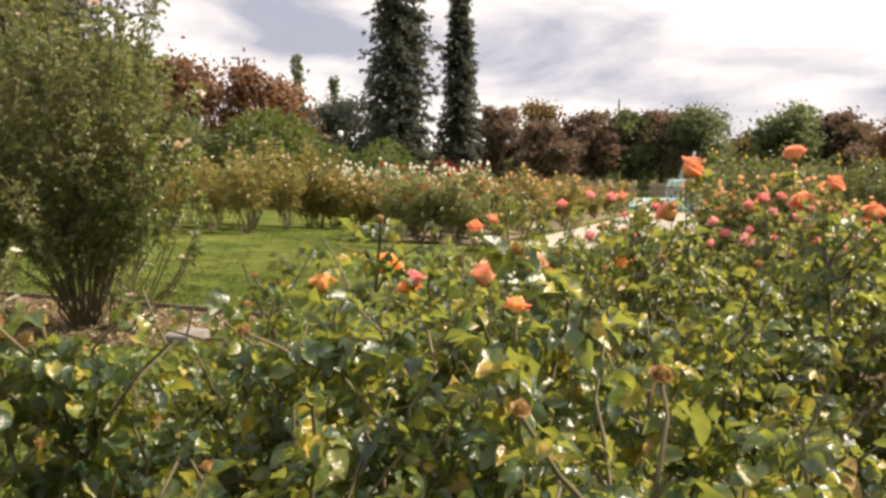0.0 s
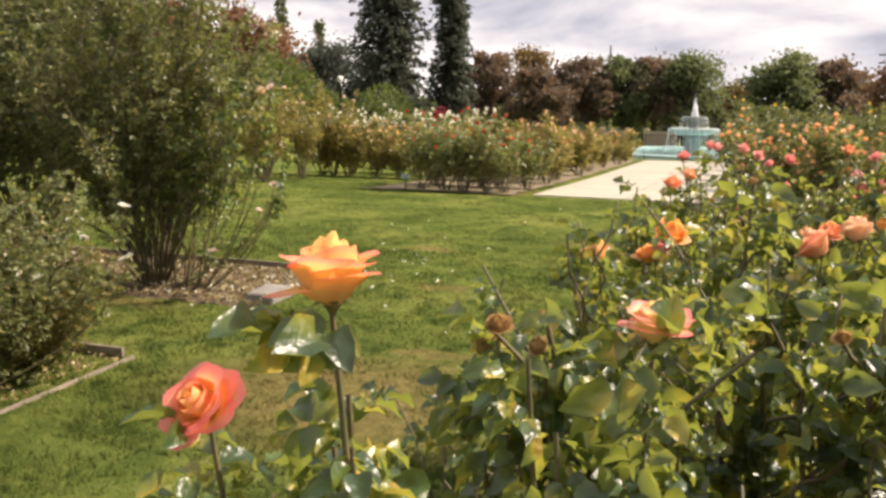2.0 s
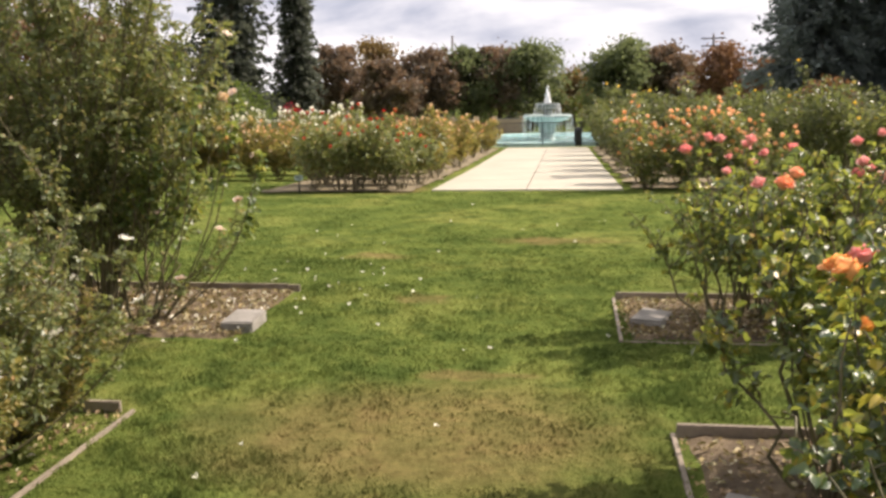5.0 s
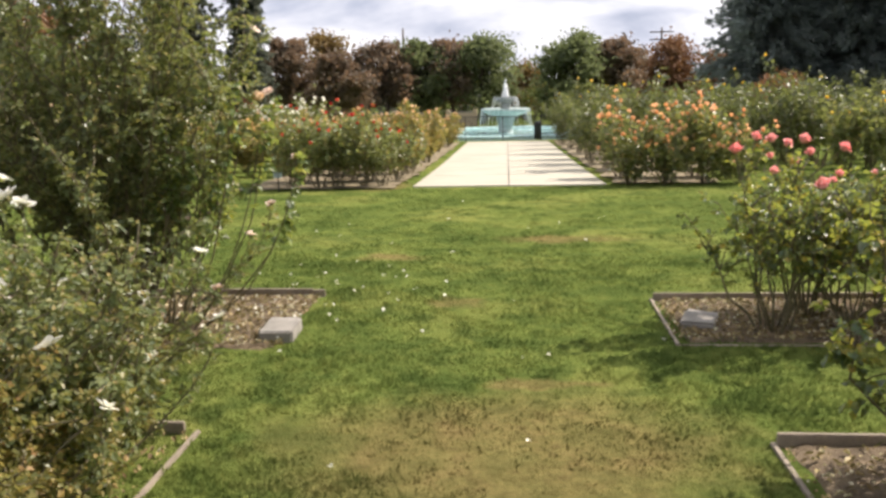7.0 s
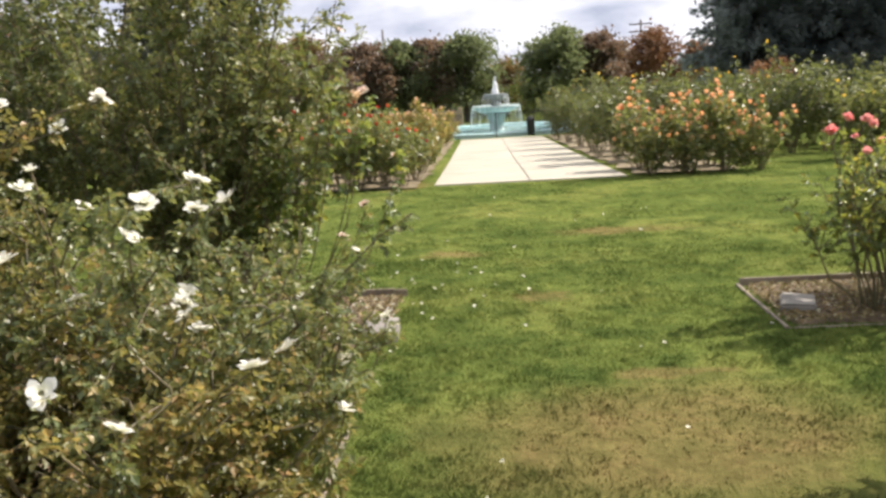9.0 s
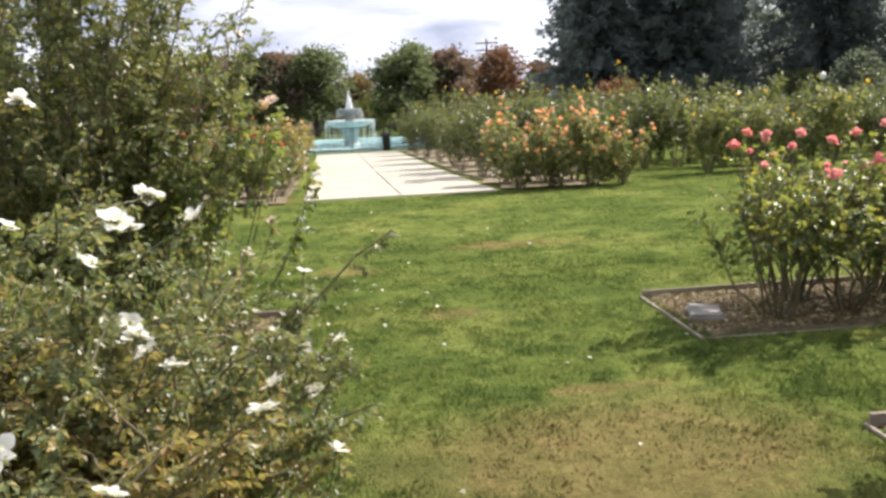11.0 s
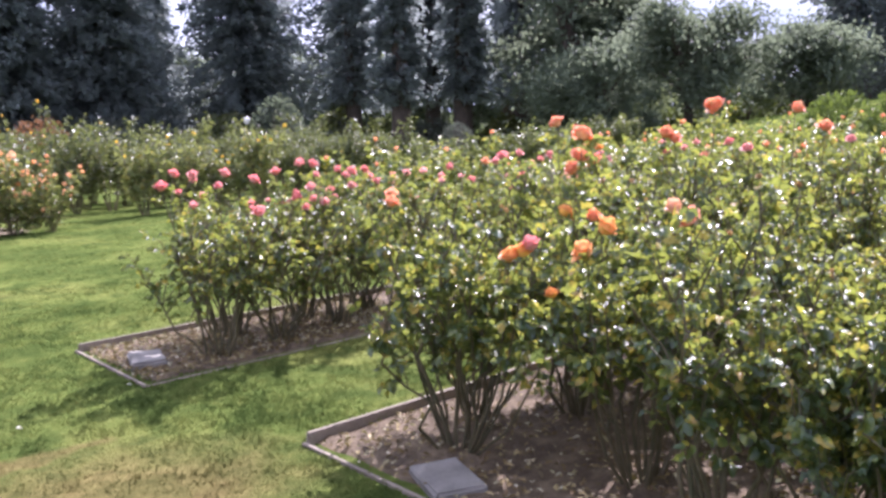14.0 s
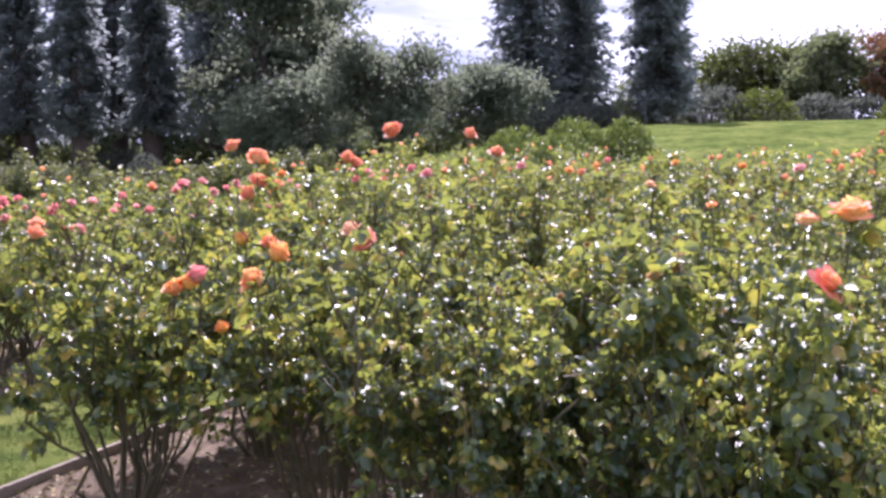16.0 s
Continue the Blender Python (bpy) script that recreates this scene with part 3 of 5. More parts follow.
# ---- rose bushes ----
def rose_bush(at, label, seed, height=1.2, spread=0.5, canes=9, leaves=300, leaf=0.055, colour="orange", blooms=6, leaf_mat=None, group="", far=False,
              targets=(), bare=0.35, bloom_size=1.0, spent=0, lean=(0.0, 0.0), wild=0.66, fine=False, hues=(), aims=()):
    """A rose bush: canes in a vase from the base, shoots, compound leaves, blooms at the tips. targets: places of blooms that stand on canes of their own."""
    rng = np.random.default_rng(seed)
    bush = thing("rose_bush", at, label, "rose bush", group)
    lines, feet, ways, tips = [], [], [], []
    sides = 3 if far else 4

    def grow(p0, p1, r0, r1, n, sway):
        s = np.linspace(0, 1, n)[:, None]
        bow = np.array([0, 0, 1.0]) * np.linalg.norm(p1 - p0) * 0.16
        pts = p0 + (p1 - p0) * s + bow * (s * (1 - s)) * 1.5 + rng.normal(0, sway, (n, 3)) * (s * (1 - s)) * 3
        lines.append((pts, np.linspace(r0, r1, n)))
        return pts

    for k in range(canes):
        az = (k + rng.uniform(-0.35, 0.35)) * math.tau / canes
        out = spread * rng.uniform(0.35, 1.0)
        top = height * rng.uniform(wild, 1.0) * (1.0 - 0.22 * (out / spread) ** 2)
        if rng.random() < 0.22:
            top, out = min(top * 1.25, height * 1.15), out * 1.1
        p0 = np.array([math.cos(az), math.sin(az), 0]) * rng.uniform(0.02, 0.11)
        p1 = np.array([math.cos(az) * out + lean[0] * top, math.sin(az) * out + lean[1] * top, top])
        pts = grow(p0, p1, rng.uniform(0.008, 0.014), 0.0045, 7, 0.055)
        tips.append(pts[-1])
        for s in range(8 if not far else 2):
            q = rng.uniform(max(0.35, bare), 0.92)
            root = pts[0] + (pts[-1] - pts[0]) * q
            i = min(5, int(q * 6))
            root = pts[i] + (pts[i + 1] - pts[i]) * (q * 6 - i)
            d = unit(np.array([rng.normal(), rng.normal(), 0.0])) * rng.uniform(0.05, 0.24) * spread / 0.5
            end = root + d + np.array([0, 0, rng.uniform(0.08, 0.34) * height / 1.2])
            end[2] = min(end[2], height * 1.10)
            sp = grow(root, end, 0.005, 0.003, 4, 0.02)
            tips.append(sp[-1])
    for goal in targets:
        goal = np.asarray(goal) - np.asarray(at)
        q = np.linspace(0, 1, 9)[:, None]
        root, bend, top = np.array([goal[0] * 0.2, goal[1] * 0.2, 0.0]), np.array([goal[0] * 0.92, goal[1] * 0.92, goal[2] * 0.42]), goal - np.array([0, 0, 0.05])
        pts = root * (1 - q) ** 2 + bend * 2 * q * (1 - q) + top * q ** 2 + rng.normal(0, 0.012, (9, 3)) * q * (1 - q) * 3
        lines.append((pts, np.linspace(0.008, 0.003, 9)))
    weight = np.array([np.linalg.norm(p[-1] - p[0]) for p, _ in lines])
    counts = np.maximum(2, (leaves * weight / weight.sum()).astype(int))
    for (pts, _), c in zip(lines, counts):
        long = len(pts) >= 7
        s = rng.uniform(bare if long else 0.1, 1.0, c) ** (0.8 if long else 1.0) * (len(pts) - 1)
        i = np.minimum(s.astype(int), len(pts) - 2)
        p = pts[i] + (pts[i + 1] - pts[i]) * (s - i)[:, None]
        d = rng.normal(0, 1, (c, 3))
        d[:, 2] = d[:, 2] * 0.5 + 0.05
        d[:, :2] += p[:, :2] * 0.6
        feet.append(p)
        ways.append(d)
    feet, ways = np.concatenate(feet), np.concatenate(ways)
    if far:
        up = unit(np.array([0, 0, 1.0]) + rng.normal(0, 0.5, feet.shape))
        feet = feet + unit(ways) * rng.uniform(0, 0.09, (len(feet), 1))
        v, f = cards(feet, ways, up, leaf * 1.5 * rng.uniform(0.7, 1.3, len(feet)), leaf * 1.1)
    else:
        v, f = compound(feet, ways, rng, leaf, leaves > 1500, fine)
    mesh_object("foliage", v, f, leaf_mat or ROSE_LEAF, bush, not far and leaves <= 1500)
    if far:
        v, f = tubes(lines, sides)
        mesh_object("framework", v, f, CANE, bush, True)
    else:
        group_of, bunch = [], []
        for ln in lines:
            if len(ln[0]) >= 7 and bunch:
                group_of.append(bunch)
                bunch = []
            bunch.append(ln)
        group_of.append(bunch)
        for bunch in group_of:
            v, f = tubes(bunch, sides)
            mesh_object("cane", v, f, CANE, bush, True)
    order = sorted(range(len(tips)), key=lambda k: -tips[k][2] - rng.uniform(0, 0.6 if far else 0.3) * height)
    for k in order[:blooms]:
        add_bloom(bush, tips[k] + np.array([0, 0, 0.005]), colour, rng, far, bloom_size)
    for k in order[blooms : blooms + spent]:
        add_bloom(bush, tips[k], "spent", rng, False, 0.30)
    for k, (goal, kind) in enumerate(zip(targets, (0, 0, 0, 1, 1, 0, 1, 0, 1, 2, 0))):
        if k < len(hues) and not hues[k]:
            continue
        add_bloom(bush, np.asarray(goal) - np.asarray(at) - (0, 0, 0.04), hues[k] if k < len(hues) else colour, rng, False, bloom_size * (0.45 if k < len(hues) and hues[k] == "spent" else 1.0), aims[k] if k < len(aims) else None, kind)
    return bush


# ---- ground ----
def rise(x, y):
    """The land: level at the beds, rising gently to the east and falling to the north."""
    s = min(1.0, max(0.0, (x - 8.0) / 36.0))
    k = min(1.0, max(0.0, (34.0 - y) / 22.0))
    fall = 0.0104 * min(45.0, max(0.0, y - 16.0)) + 0.03 * min(16.5, max(0.0, y - 8.5)) + 0.022 * min(70.0, max(0.0, y - 25.0))
    fall += 0.006 * min(60.0, max(0.0, x - 6.0)) * (1.0 - min(1.0, max(0.0, (y - 8.5) / 16.5)))
    return 2.6 * s * s * (3 - 2 * s) * k * k * (3 - 2 * k) - fall


def ground_sheet():
    def spread(core0, core1, step, reach):
        mid = list(np.arange(core0, core1 + step / 2, step))
        out, d, low, high = [], step, core0, core1
        while d < reach:
            d *= 1.5
            low, high = low - d, high + d
            out += [low, high]
        return sorted(mid + out)
    xs, ys = spread(-16, 60, 1.0, 700), spread(-8, 44, 1.0, 700)
    verts = [(x, y, rise(x, y)) for y in ys for x in xs]
    n = len(xs)
    faces = [(j * n + i, j * n + i + 1, (j + 1) * n + i + 1, (j + 1) * n + i) for j in range(len(ys) - 1) for i in range(n - 1)]
    return tagged(mesh_object("ground", verts, faces, LAWN, None, True), "mown green lawn with dry straw-coloured patches", "lawn", kind="structure")


ground_sheet()


def lawn_blades():
    rng = np.random.default_rng(5)
    n = 400000
    y = 2.0 + 18.0 * rng.random(n) ** 1.6
    x = rng.uniform(-1, 1, n) * (2.4 + 0.55 * y) - 0.3 + rng.normal(0, 0.5, n)
    y = y - np.where(y < 3.2, rng.exponential(0.55, n), 0.0)
    keep = ~((y > 16.9) & (x > -2.2) & (x < 1.9))
    for k, (x0, x1, y0, y1) in enumerate(BEDS):
        keep &= ((k == 1) | (k == 2) & (x < 1.62) & (y < 6.75)) & (rng.random(n) < 0.7) | ~((x > x0 - 0.01) & (x < x1 + 0.01) & (y > y0 - 0.01) & (y < y1 + 0.01))
    dry = np.zeros(n)
    for cx, cy, rx, ry in DRY:
        dry = np.maximum(dry, np.clip(1.2 - np.hypot((x - cx) / rx, (y - cy) / ry), 0, 1))
    keep &= rng.random(n) > dry * 0.75
    x, y, dry = x[keep], y[keep], dry[keep]
    n = len(x)
    h = rng.uniform(0.008, 0.030, n) * (1 - 0.5 * dry) * (1 + 0.02 * y)
    clump = np.array([noise.noise(Vector((a * 1.7, b * 1.7, 0.0))) for a, b in zip(x, y)])
    tuft = np.array([noise.noise(Vector((a * 6.5, b * 6.5, 4.0))) for a, b in zip(x, y)])
    h *= np.clip(1.0 + 1.5 * clump + 1.6 * tuft, 0.3, 2.8) * np.clip(1.25 - y / 12, 0.3, 1.0)
    w = rng.uniform(0.003, 0.006, n) * (1 + 0.12 * y)
    az = rng.uniform(0, math.tau, n)
    lean = rng.normal(0, 0.5, (n, 2)) * h[:, None]
    land = np.array([rise(p, q) for p, q in zip(x, y)])
    a = np.stack([x - np.cos(az) * w, y - np.sin(az) * w, land - 0.002], 1)
    b = np.stack([x + np.cos(az) * w, y + np.sin(az) * w, land - 0.002], 1)
    c = np.stack([x + lean[:, 0], y + lean[:, 1], land + h], 1)
    v = np.stack([a, b, c], 1).reshape(-1, 3)
    f = np.arange(3 * n).reshape(-1, 3)
    tagged(mesh_object("grass_blades", v, f, BLADE), "short green grass blades of the mown lawn", "grass", kind="stuff")


# beds: x0, x1, y0, y1 inside the boards
BEDS = [(-9.0, -1.58, 5.78, 7.30), (-9.0, -1.63, 2.62, 4.39), (1.11, 9.0, 5.98, 7.17), (1.28, 9.0, 0.75, 4.33), (2.25, 9.0, -1.6, 0.755)]
BED_WORDS = ["leaf-strewn soil of a board-edged rose bed", "bare brown soil of a board-edged rose bed", "mulched soil of a board-edged rose bed", "dark shaded soil of a board-edged rose bed", "dark soil under dense roses"]


def scatter_litter(x0, x1, y0, y1, n, rng):
    p = np.stack([rng.uniform(x0 + 0.05, x1 - 0.05, n), rng.uniform(y0 + 0.05, y1 - 0.05, n), np.full(n, 0.035)], 1)
    p[: n // 2, 0] = (x0 if x0 > 0 else x1) + (1 if x0 > 0 else -1) * rng.random(n // 2) * 2.6
    d = rng.normal(0, 1, (n, 3)) * (1, 1, 0.15)
    v, f = leaflets(p, d, np.array([0, 0, 1.0]) + rng.normal(0, 0.3, (n, 3)), rng.uniform(0.012, 0.05, n), rng.uniform(0.008, 0.030, n))
    tagged(mesh_object("leaf_litter", v, f, LITTER), "dry fallen leaves and petals on the bed soil", "leaf litter", kind="stuff")


def bed(x0, x1, y0, y1, words, seed):
    rng = np.random.default_rng(seed)
    nx, ny = 60, 14
    xs, ys = np.linspace(x0, x1, nx), np.linspace(y0, y1, ny)
    def level(i, j):
        x, y = xs[i], ys[j]
        z = 0.016 + 0.018 * noise.noise(Vector((x * 4, y * 4, seed))) + 0.012 * noise.noise(Vector((x * 13, y * 13, seed)))
        if j == 0 or i in (0, nx - 1):
            z = -0.015
        return z - (0.06 * min(1.0, max(0.0, (x + 2.6) / 0.5)) if seed == 1 else 0.0)

    verts = [(xs[i], ys[j], level(i, j)) for j in range(ny) for i in range(nx)]
    faces = [(j * nx + i, j * nx + i + 1, (j + 1) * nx + i + 1, (j + 1) * nx + i) for j in range(ny - 1) for i in range(nx - 1)]
    tagged(mesh_object("soil_bed", verts, faces, SOIL, None, True), words, "soil", kind="structure")
    n = (5200, 1800, 4200, 5200, 2400)[seed]
    scatter_litter(x0, x1, y0, y1, n, rng)
    if seed == 4:
        return
    edge = thing("bed_edging", (0, 0, 0), "weathered grey-brown timber boards edging a rose bed", "edging", "bed edgings")
    t = 0.026
    inward = x0 if x0 > 0 else x1
    out = -t if x0 > 0 else t
    if seed in (1, 2, 3):
        part("board", box(min(inward, inward + out), max(inward, inward + out), y0 - t, y1 + t, -0.08, 0.016, 0.003), WOOD, edge)
    a = x0
    for yy in ((y1,), (y0 - t, y1), (y0 - t, y1), (y1,), ())[seed]:
        a = x0
        while a < x1 - 0.1:
            b = min(a + 2.44, x1)
            part("board", box(a + 0.002, b - 0.002, yy, yy + t, -0.08, (0.060 if yy == y1 else 0.004) + 0.010 * rng.random(), 0.004), WOOD, edge)
            a = b


for k, (b, words) in enumerate(zip(BEDS, BED_WORDS)):
    bed(*b, words, k)
lawn_blades()


# the concrete walk's corners
WALK_X0, WALK_X1, WALK_Y0, WALK_Y1 = -2.0, 1.70, 17.0, 41.0


def far_bed(x0, x1, y0, y1, words, seed):
    """Open soil under the rose rows beside the walk, with a ragged rim."""
    nx, ny = 24, 70
    verts, faces = [], []
    for j in range(ny + 1):
        for i in range(nx + 1):
            x, y = x0 + (x1 - x0) * i / nx, y0 + (y1 - y0) * j / ny
            rim = 0.22 * noise.noise(Vector((x * 1.3, y * 1.3, seed)))
            x, y = x + (rim if i in (0, nx) else 0), y + (rim if j in (0, ny) else 0)
            x -= 0.0139 * (y - WALK_Y0)
            verts.append((x, y, rise(x, y) + 0.034 + 0.012 * noise.noise(Vector((x * 3, y * 3, seed)))))
    for j in range(ny):
        for i in range(nx):
            a = j * (nx + 1) + i
            faces.append((a, a + 1, a + nx + 2, a + nx + 1))
    tagged(mesh_object("soil_bed", verts, faces, DRY_SOIL, None, True), words, "soil", kind="structure")


far_bed(-5.4, -2.30, 16.6, 40.5, "dry tan soil under the rose rows beside the walk", 7)
far_bed(1.90, 3.9, 17.2, 20.6, "brown soil under the orange roses beside the walk", 9)
far_bed(1.90, 5.6, 20.8, 41.0, "brown soil under the tall roses beside the walk", 8)


def marker_stone(x, y, turn, w, d, h, words):
    t = thing("marker_stone", (x, y, 0.0), words, "stone slab", "marker stones")
    t.rotation_euler.z = radians(turn)
    bm = box(-w / 2, w / 2, -d / 2, d / 2, -0.02, h, 0.012)
    rng = random.Random(int(x * 100))
    for v in bm.verts:
        v.co += Vector((rng.uniform(-1, 1), rng.uniform(-1, 1), rng.uniform(-1, 1))) * 0.005
    part("slab", bm, STONE, t)


marker_stone(-1.65, 6.165, 3, 0.235, 0.38, 0.09, "flat pale grey stone slab at the bed corner")
marker_stone(1.34, 6.48, -18, 0.24, 0.36, 0.06, "flat grey stone slab in the rose bed")
marker_stone(1.47, 3.45, -20, 0.26, 0.38, 0.05, "dappled grey stone slab under the roses")

# ---- the concrete walk ----


def on_land(bm):
    for v in bm.verts:
        v.co.z += rise(0.0, v.co.y)
        v.co.x -= 0.0139 * (v.co.y - WALK_Y0)
    return bm


walkway = tagged(new("walkway"), "pale concrete walkway with a centre joint leading to the fountain", "walkway", kind="structure")
xm = (WALK_X0 + WALK_X1) / 2
for col in range(2):
    xa, xb = (WALK_X0, xm - 0.012) if col == 0 else (xm + 0.012, WALK_X1)
    for r in range(8):
        ya = WALK_Y0 + r * (WALK_Y1 - WALK_Y0) / 8
        yb = WALK_Y0 + (r + 1) * (WALK_Y1 - WALK_Y0) / 8
        if col == 0:
            part("joint", on_land(box(WALK_X0 + 0.02, WALK_X1 - 0.02, max(ya, WALK_Y0 + 0.02), min(yb, WALK_Y1 - 0.02), -0.1, 0.012)), JOINT, walkway)
        part("slab", on_land(box(xa, xb, ya + 0.004, yb - 0.004, -0.1, 0.025, 0.006)), CONCRETE, walkway)
ring = bmesh.new()
bmesh.ops.create_cone(ring, cap_ends=True, segments=72, radius1=7.2, radius2=7.2, depth=0.1, matrix=Matrix.Translation((-0.6, 47.6, rise(0, 47.6) + 0.0)))
plaza = part("plaza", ring, CONCRETE, None)
tagged(plaza, "pale concrete apron round the fountain pool", "paving", kind="structure")

# ---- the fountain ----
FX, FY, FZ = -0.66, 47.3, rise(0, 47.3) + 0.04
pool = thing("fountain_pool", (FX, FY, FZ), "round turquoise painted pool with a low rim", "pool")
part("rim", lathe([(4.6, 0.0), (4.6, 0.26), (4.55, 0.30), (4.32, 0.30), (4.27, 0.26), (4.27, 0.05)], 72), TURQUOISE, pool, "turquoise painted rim")
disc = bmesh.new()
bmesh.ops.create_circle(disc, cap_ends=True, segments=72, radius=4.29, matrix=Matrix.Translation((0, 0, 0.22)))
part("water", disc, water, pool, "clear turquoise water")
fountain = thing("fountain", (FX, FY, FZ + 0.04), "two-tiered green fountain with a white water jet", "fountain")
part("pedestal", lathe([(0.56, 0.0), (0.56, 0.08), (0.36, 0.14), (0.30, 0.24), (0.33, 0.50), (0.38, 0.72), (0.44, 0.84)], 32), BASIN, fountain, "", True)
part("basin", lathe([(0.40, 0.82), (0.56, 0.88), (0.80, 0.97), (0.94, 1.05), (0.99, 1.10), (1.01, 1.17), (0.97, 1.18), (0.91, 1.14), (0.3, 1.08)], 48), BASIN, fountain, "aged green lower basin", True)
part("column", lathe([(0.28, 1.08), (0.20, 1.16), (0.18, 1.30), (0.22, 1.42)], 24), CAST, fountain, "dark grey column", True)
part("bowl", lathe([(0.19, 1.40), (0.32, 1.44), (0.42, 1.52), (0.46, 1.60), (0.49, 1.66), (0.46, 1.67), (0.41, 1.63), (0.2, 1.60)], 36), CAST, fountain, "small dark grey upper bowl", True)


def water_jet():
    rng = np.random.default_rng(3)
    bm = lathe([(0.16, 1.60), (0.15, 1.72), (0.12, 1.86), (0.09, 2.0), (0.06, 2.12), (0.03, 2.25), (0.01, 2.34)], 14)
    for v in bm.verts:
        v.co += Vector(rng.normal(0, 0.018, 3))
    for k in range(40):
        z = rng.uniform(1.66, 2.4)
        r = 0.2 * (2.45 - z)
        az = rng.uniform(0, math.tau)
        bmesh.ops.create_icosphere(bm, subdivisions=1, radius=rng.uniform(0.015, 0.045), matrix=Matrix.Translation((math.cos(az) * r, math.sin(az) * r, z)))
    part("water_jet", bm, FOAM, fountain, "white foaming water jet", True)
    lines = []
    for ring_r, z0, z1, count in ((0.48, 1.66, 1.18, 26), (1.00, 1.16, 0.22, 40)):
        for k in range(count):
            az = k * math.tau / count + rng.uniform(-0.05, 0.05)
            s = np.linspace(0, 1, 5)
            rad = ring_r + 0.10 * s
            lines.append((np.stack([np.cos(az) * rad, np.sin(az) * rad, z0 + (z1 - z0) * s * s], 1), np.full(5, 0.007)))
    for name, some in (("upper_veil", lines[:26]), ("lower_veil", lines[26:])):
        v, f = tubes(some, 4)
        tagged(mesh_object(name, v, f, FOAM, fountain, True), "thin strands of falling water", kind="stuff")


water_jet()
fountain.scale = (1.25, 1.25, 1.22)


def railing():
    fence = thing("railing", (0, 41.4, rise(0, 41.4) + 0.03), "dark iron railing with slim upright bars", "railing")
    x0, x1 = -4.2, 3.9
    for z in (0.10, 1.12):
        part("rail", box(x0, x1, -0.018, 0.018, z, z + 0.03), IRON, fence)
    post = box(-0.022, 0.022, -0.022, 0.022, 0, 1.16, 0.005)
    first = part("post", post, IRON, fence)
    first.location.x = x0
    k = 1
    while x0 + k * 1.75 <= x1 + 0.01:
        p = new("post", first.data)
        p.parent, p.location = fence, (x0 + k * 1.75, 0, 0)
        k += 1
    bar = box(-0.016, 0.016, -0.016, 0.016, 0.13, 1.12)
    one = part("bar", bar, IRON, fence)
    one.location.x = x0 + 0.11
    for k in range(2, 74):
        if x0 + k * 0.11 < x1:
            p = new("bar", one.data)
            p.parent, p.location = fence, (x0 + k * 0.11, 0, 0)


railing()


# ---- trees ----
def leaf_cards(centre, spread, count, size, rng, flat=0.0):
    p = centre + rng.normal(0, 1, (count, 3)) * spread
    d = rng.normal(0, 1, (count, 3))
    d[:, 2] -= flat
    up = rng.normal(0, 1, (count, 3)) + (0, 0, 0.6)
    return p, d, up


def broad_tree(at, height, width, leaf, seed, words, trunk=0.28, leaf_count=2600, size=0.30, low=0.22, name="tree", open_crown=0.0):
    """A tree of trunk, limbs and a crown of leaf clumps with gaps between them."""
    rng = np.random.default_rng(seed)
    x, y = at
    t = thing(name, (x, y, rise(x, y)), words, "tree")
    base = height * low
    clumps = []
    lines = [(np.array([(0, 0, -0.2), (rng.normal(0, 0.08), rng.normal(0, 0.08), base), (rng.normal(0, 0.2), rng.normal(0, 0.2), height * 0.62), (rng.normal(0, 0.3), rng.normal(0, 0.3), height * 0.88)]), np.array([trunk, trunk * 0.8, trunk * 0.45, trunk * 0.12]))]
    n = 44
    for k in range(n):
        q = rng.random() ** 0.8
        z = base + (height - base) * (0.08 + 0.88 * q)
        f = (z - base) / (height - base)
        r = width / 2 * math.sqrt(max(0.05, 1 - (2 * abs(f - 0.42) / 1.25) ** 2)) * rng.uniform(0.2, 1.0)
        az = rng.uniform(0, math.tau)
        r *= 1 + 0.16 * math.sin(3 * az + seed) * math.sin(4 * f + seed)
        c = np.array([math.cos(az) * r, math.sin(az) * r, z])
        clumps.append((c, rng.uniform(0.5, 1.35) * width * 0.085))
        if k % 2 == 0:
            foot = np.array([0, 0, base + (z - base) * 0.45])
            mid = (foot + c) / 2 + (0, 0, 0.06 * height)
            lines.append((np.array([foot, mid, c]), np.array([trunk * 0.30, trunk * 0.18, trunk * 0.06])))
    P, D, U = [], [], []
    for c, s in clumps:
        p, d, u = leaf_cards(c, np.array([s, s, s * 0.75]), int(leaf_count / n * rng.uniform(0.5, 1.4)), size, rng)
        P.append(p); D.append(d); U.append(u)
    P, D, U = np.concatenate(P), np.concatenate(D), np.concatenate(U)
    inner = rng.random(len(P)) < 0.25
    P[inner] = P[inner] * (0.6, 0.6, 1.0)
    P[:, 2] = np.maximum(P[:, 2], base * 0.6)
    v, f = cards(P, D, U, size * rng.uniform(0.6, 1.4, len(P)), size * 0.75 * rng.uniform(0.7, 1.2, len(P)))
    mesh_object("crown", v, f, TREE_LEAF[leaf], t)
    v, f = tubes(lines, 7)
    mesh_object("trunk", v, f, BARK, t, True)
    return t


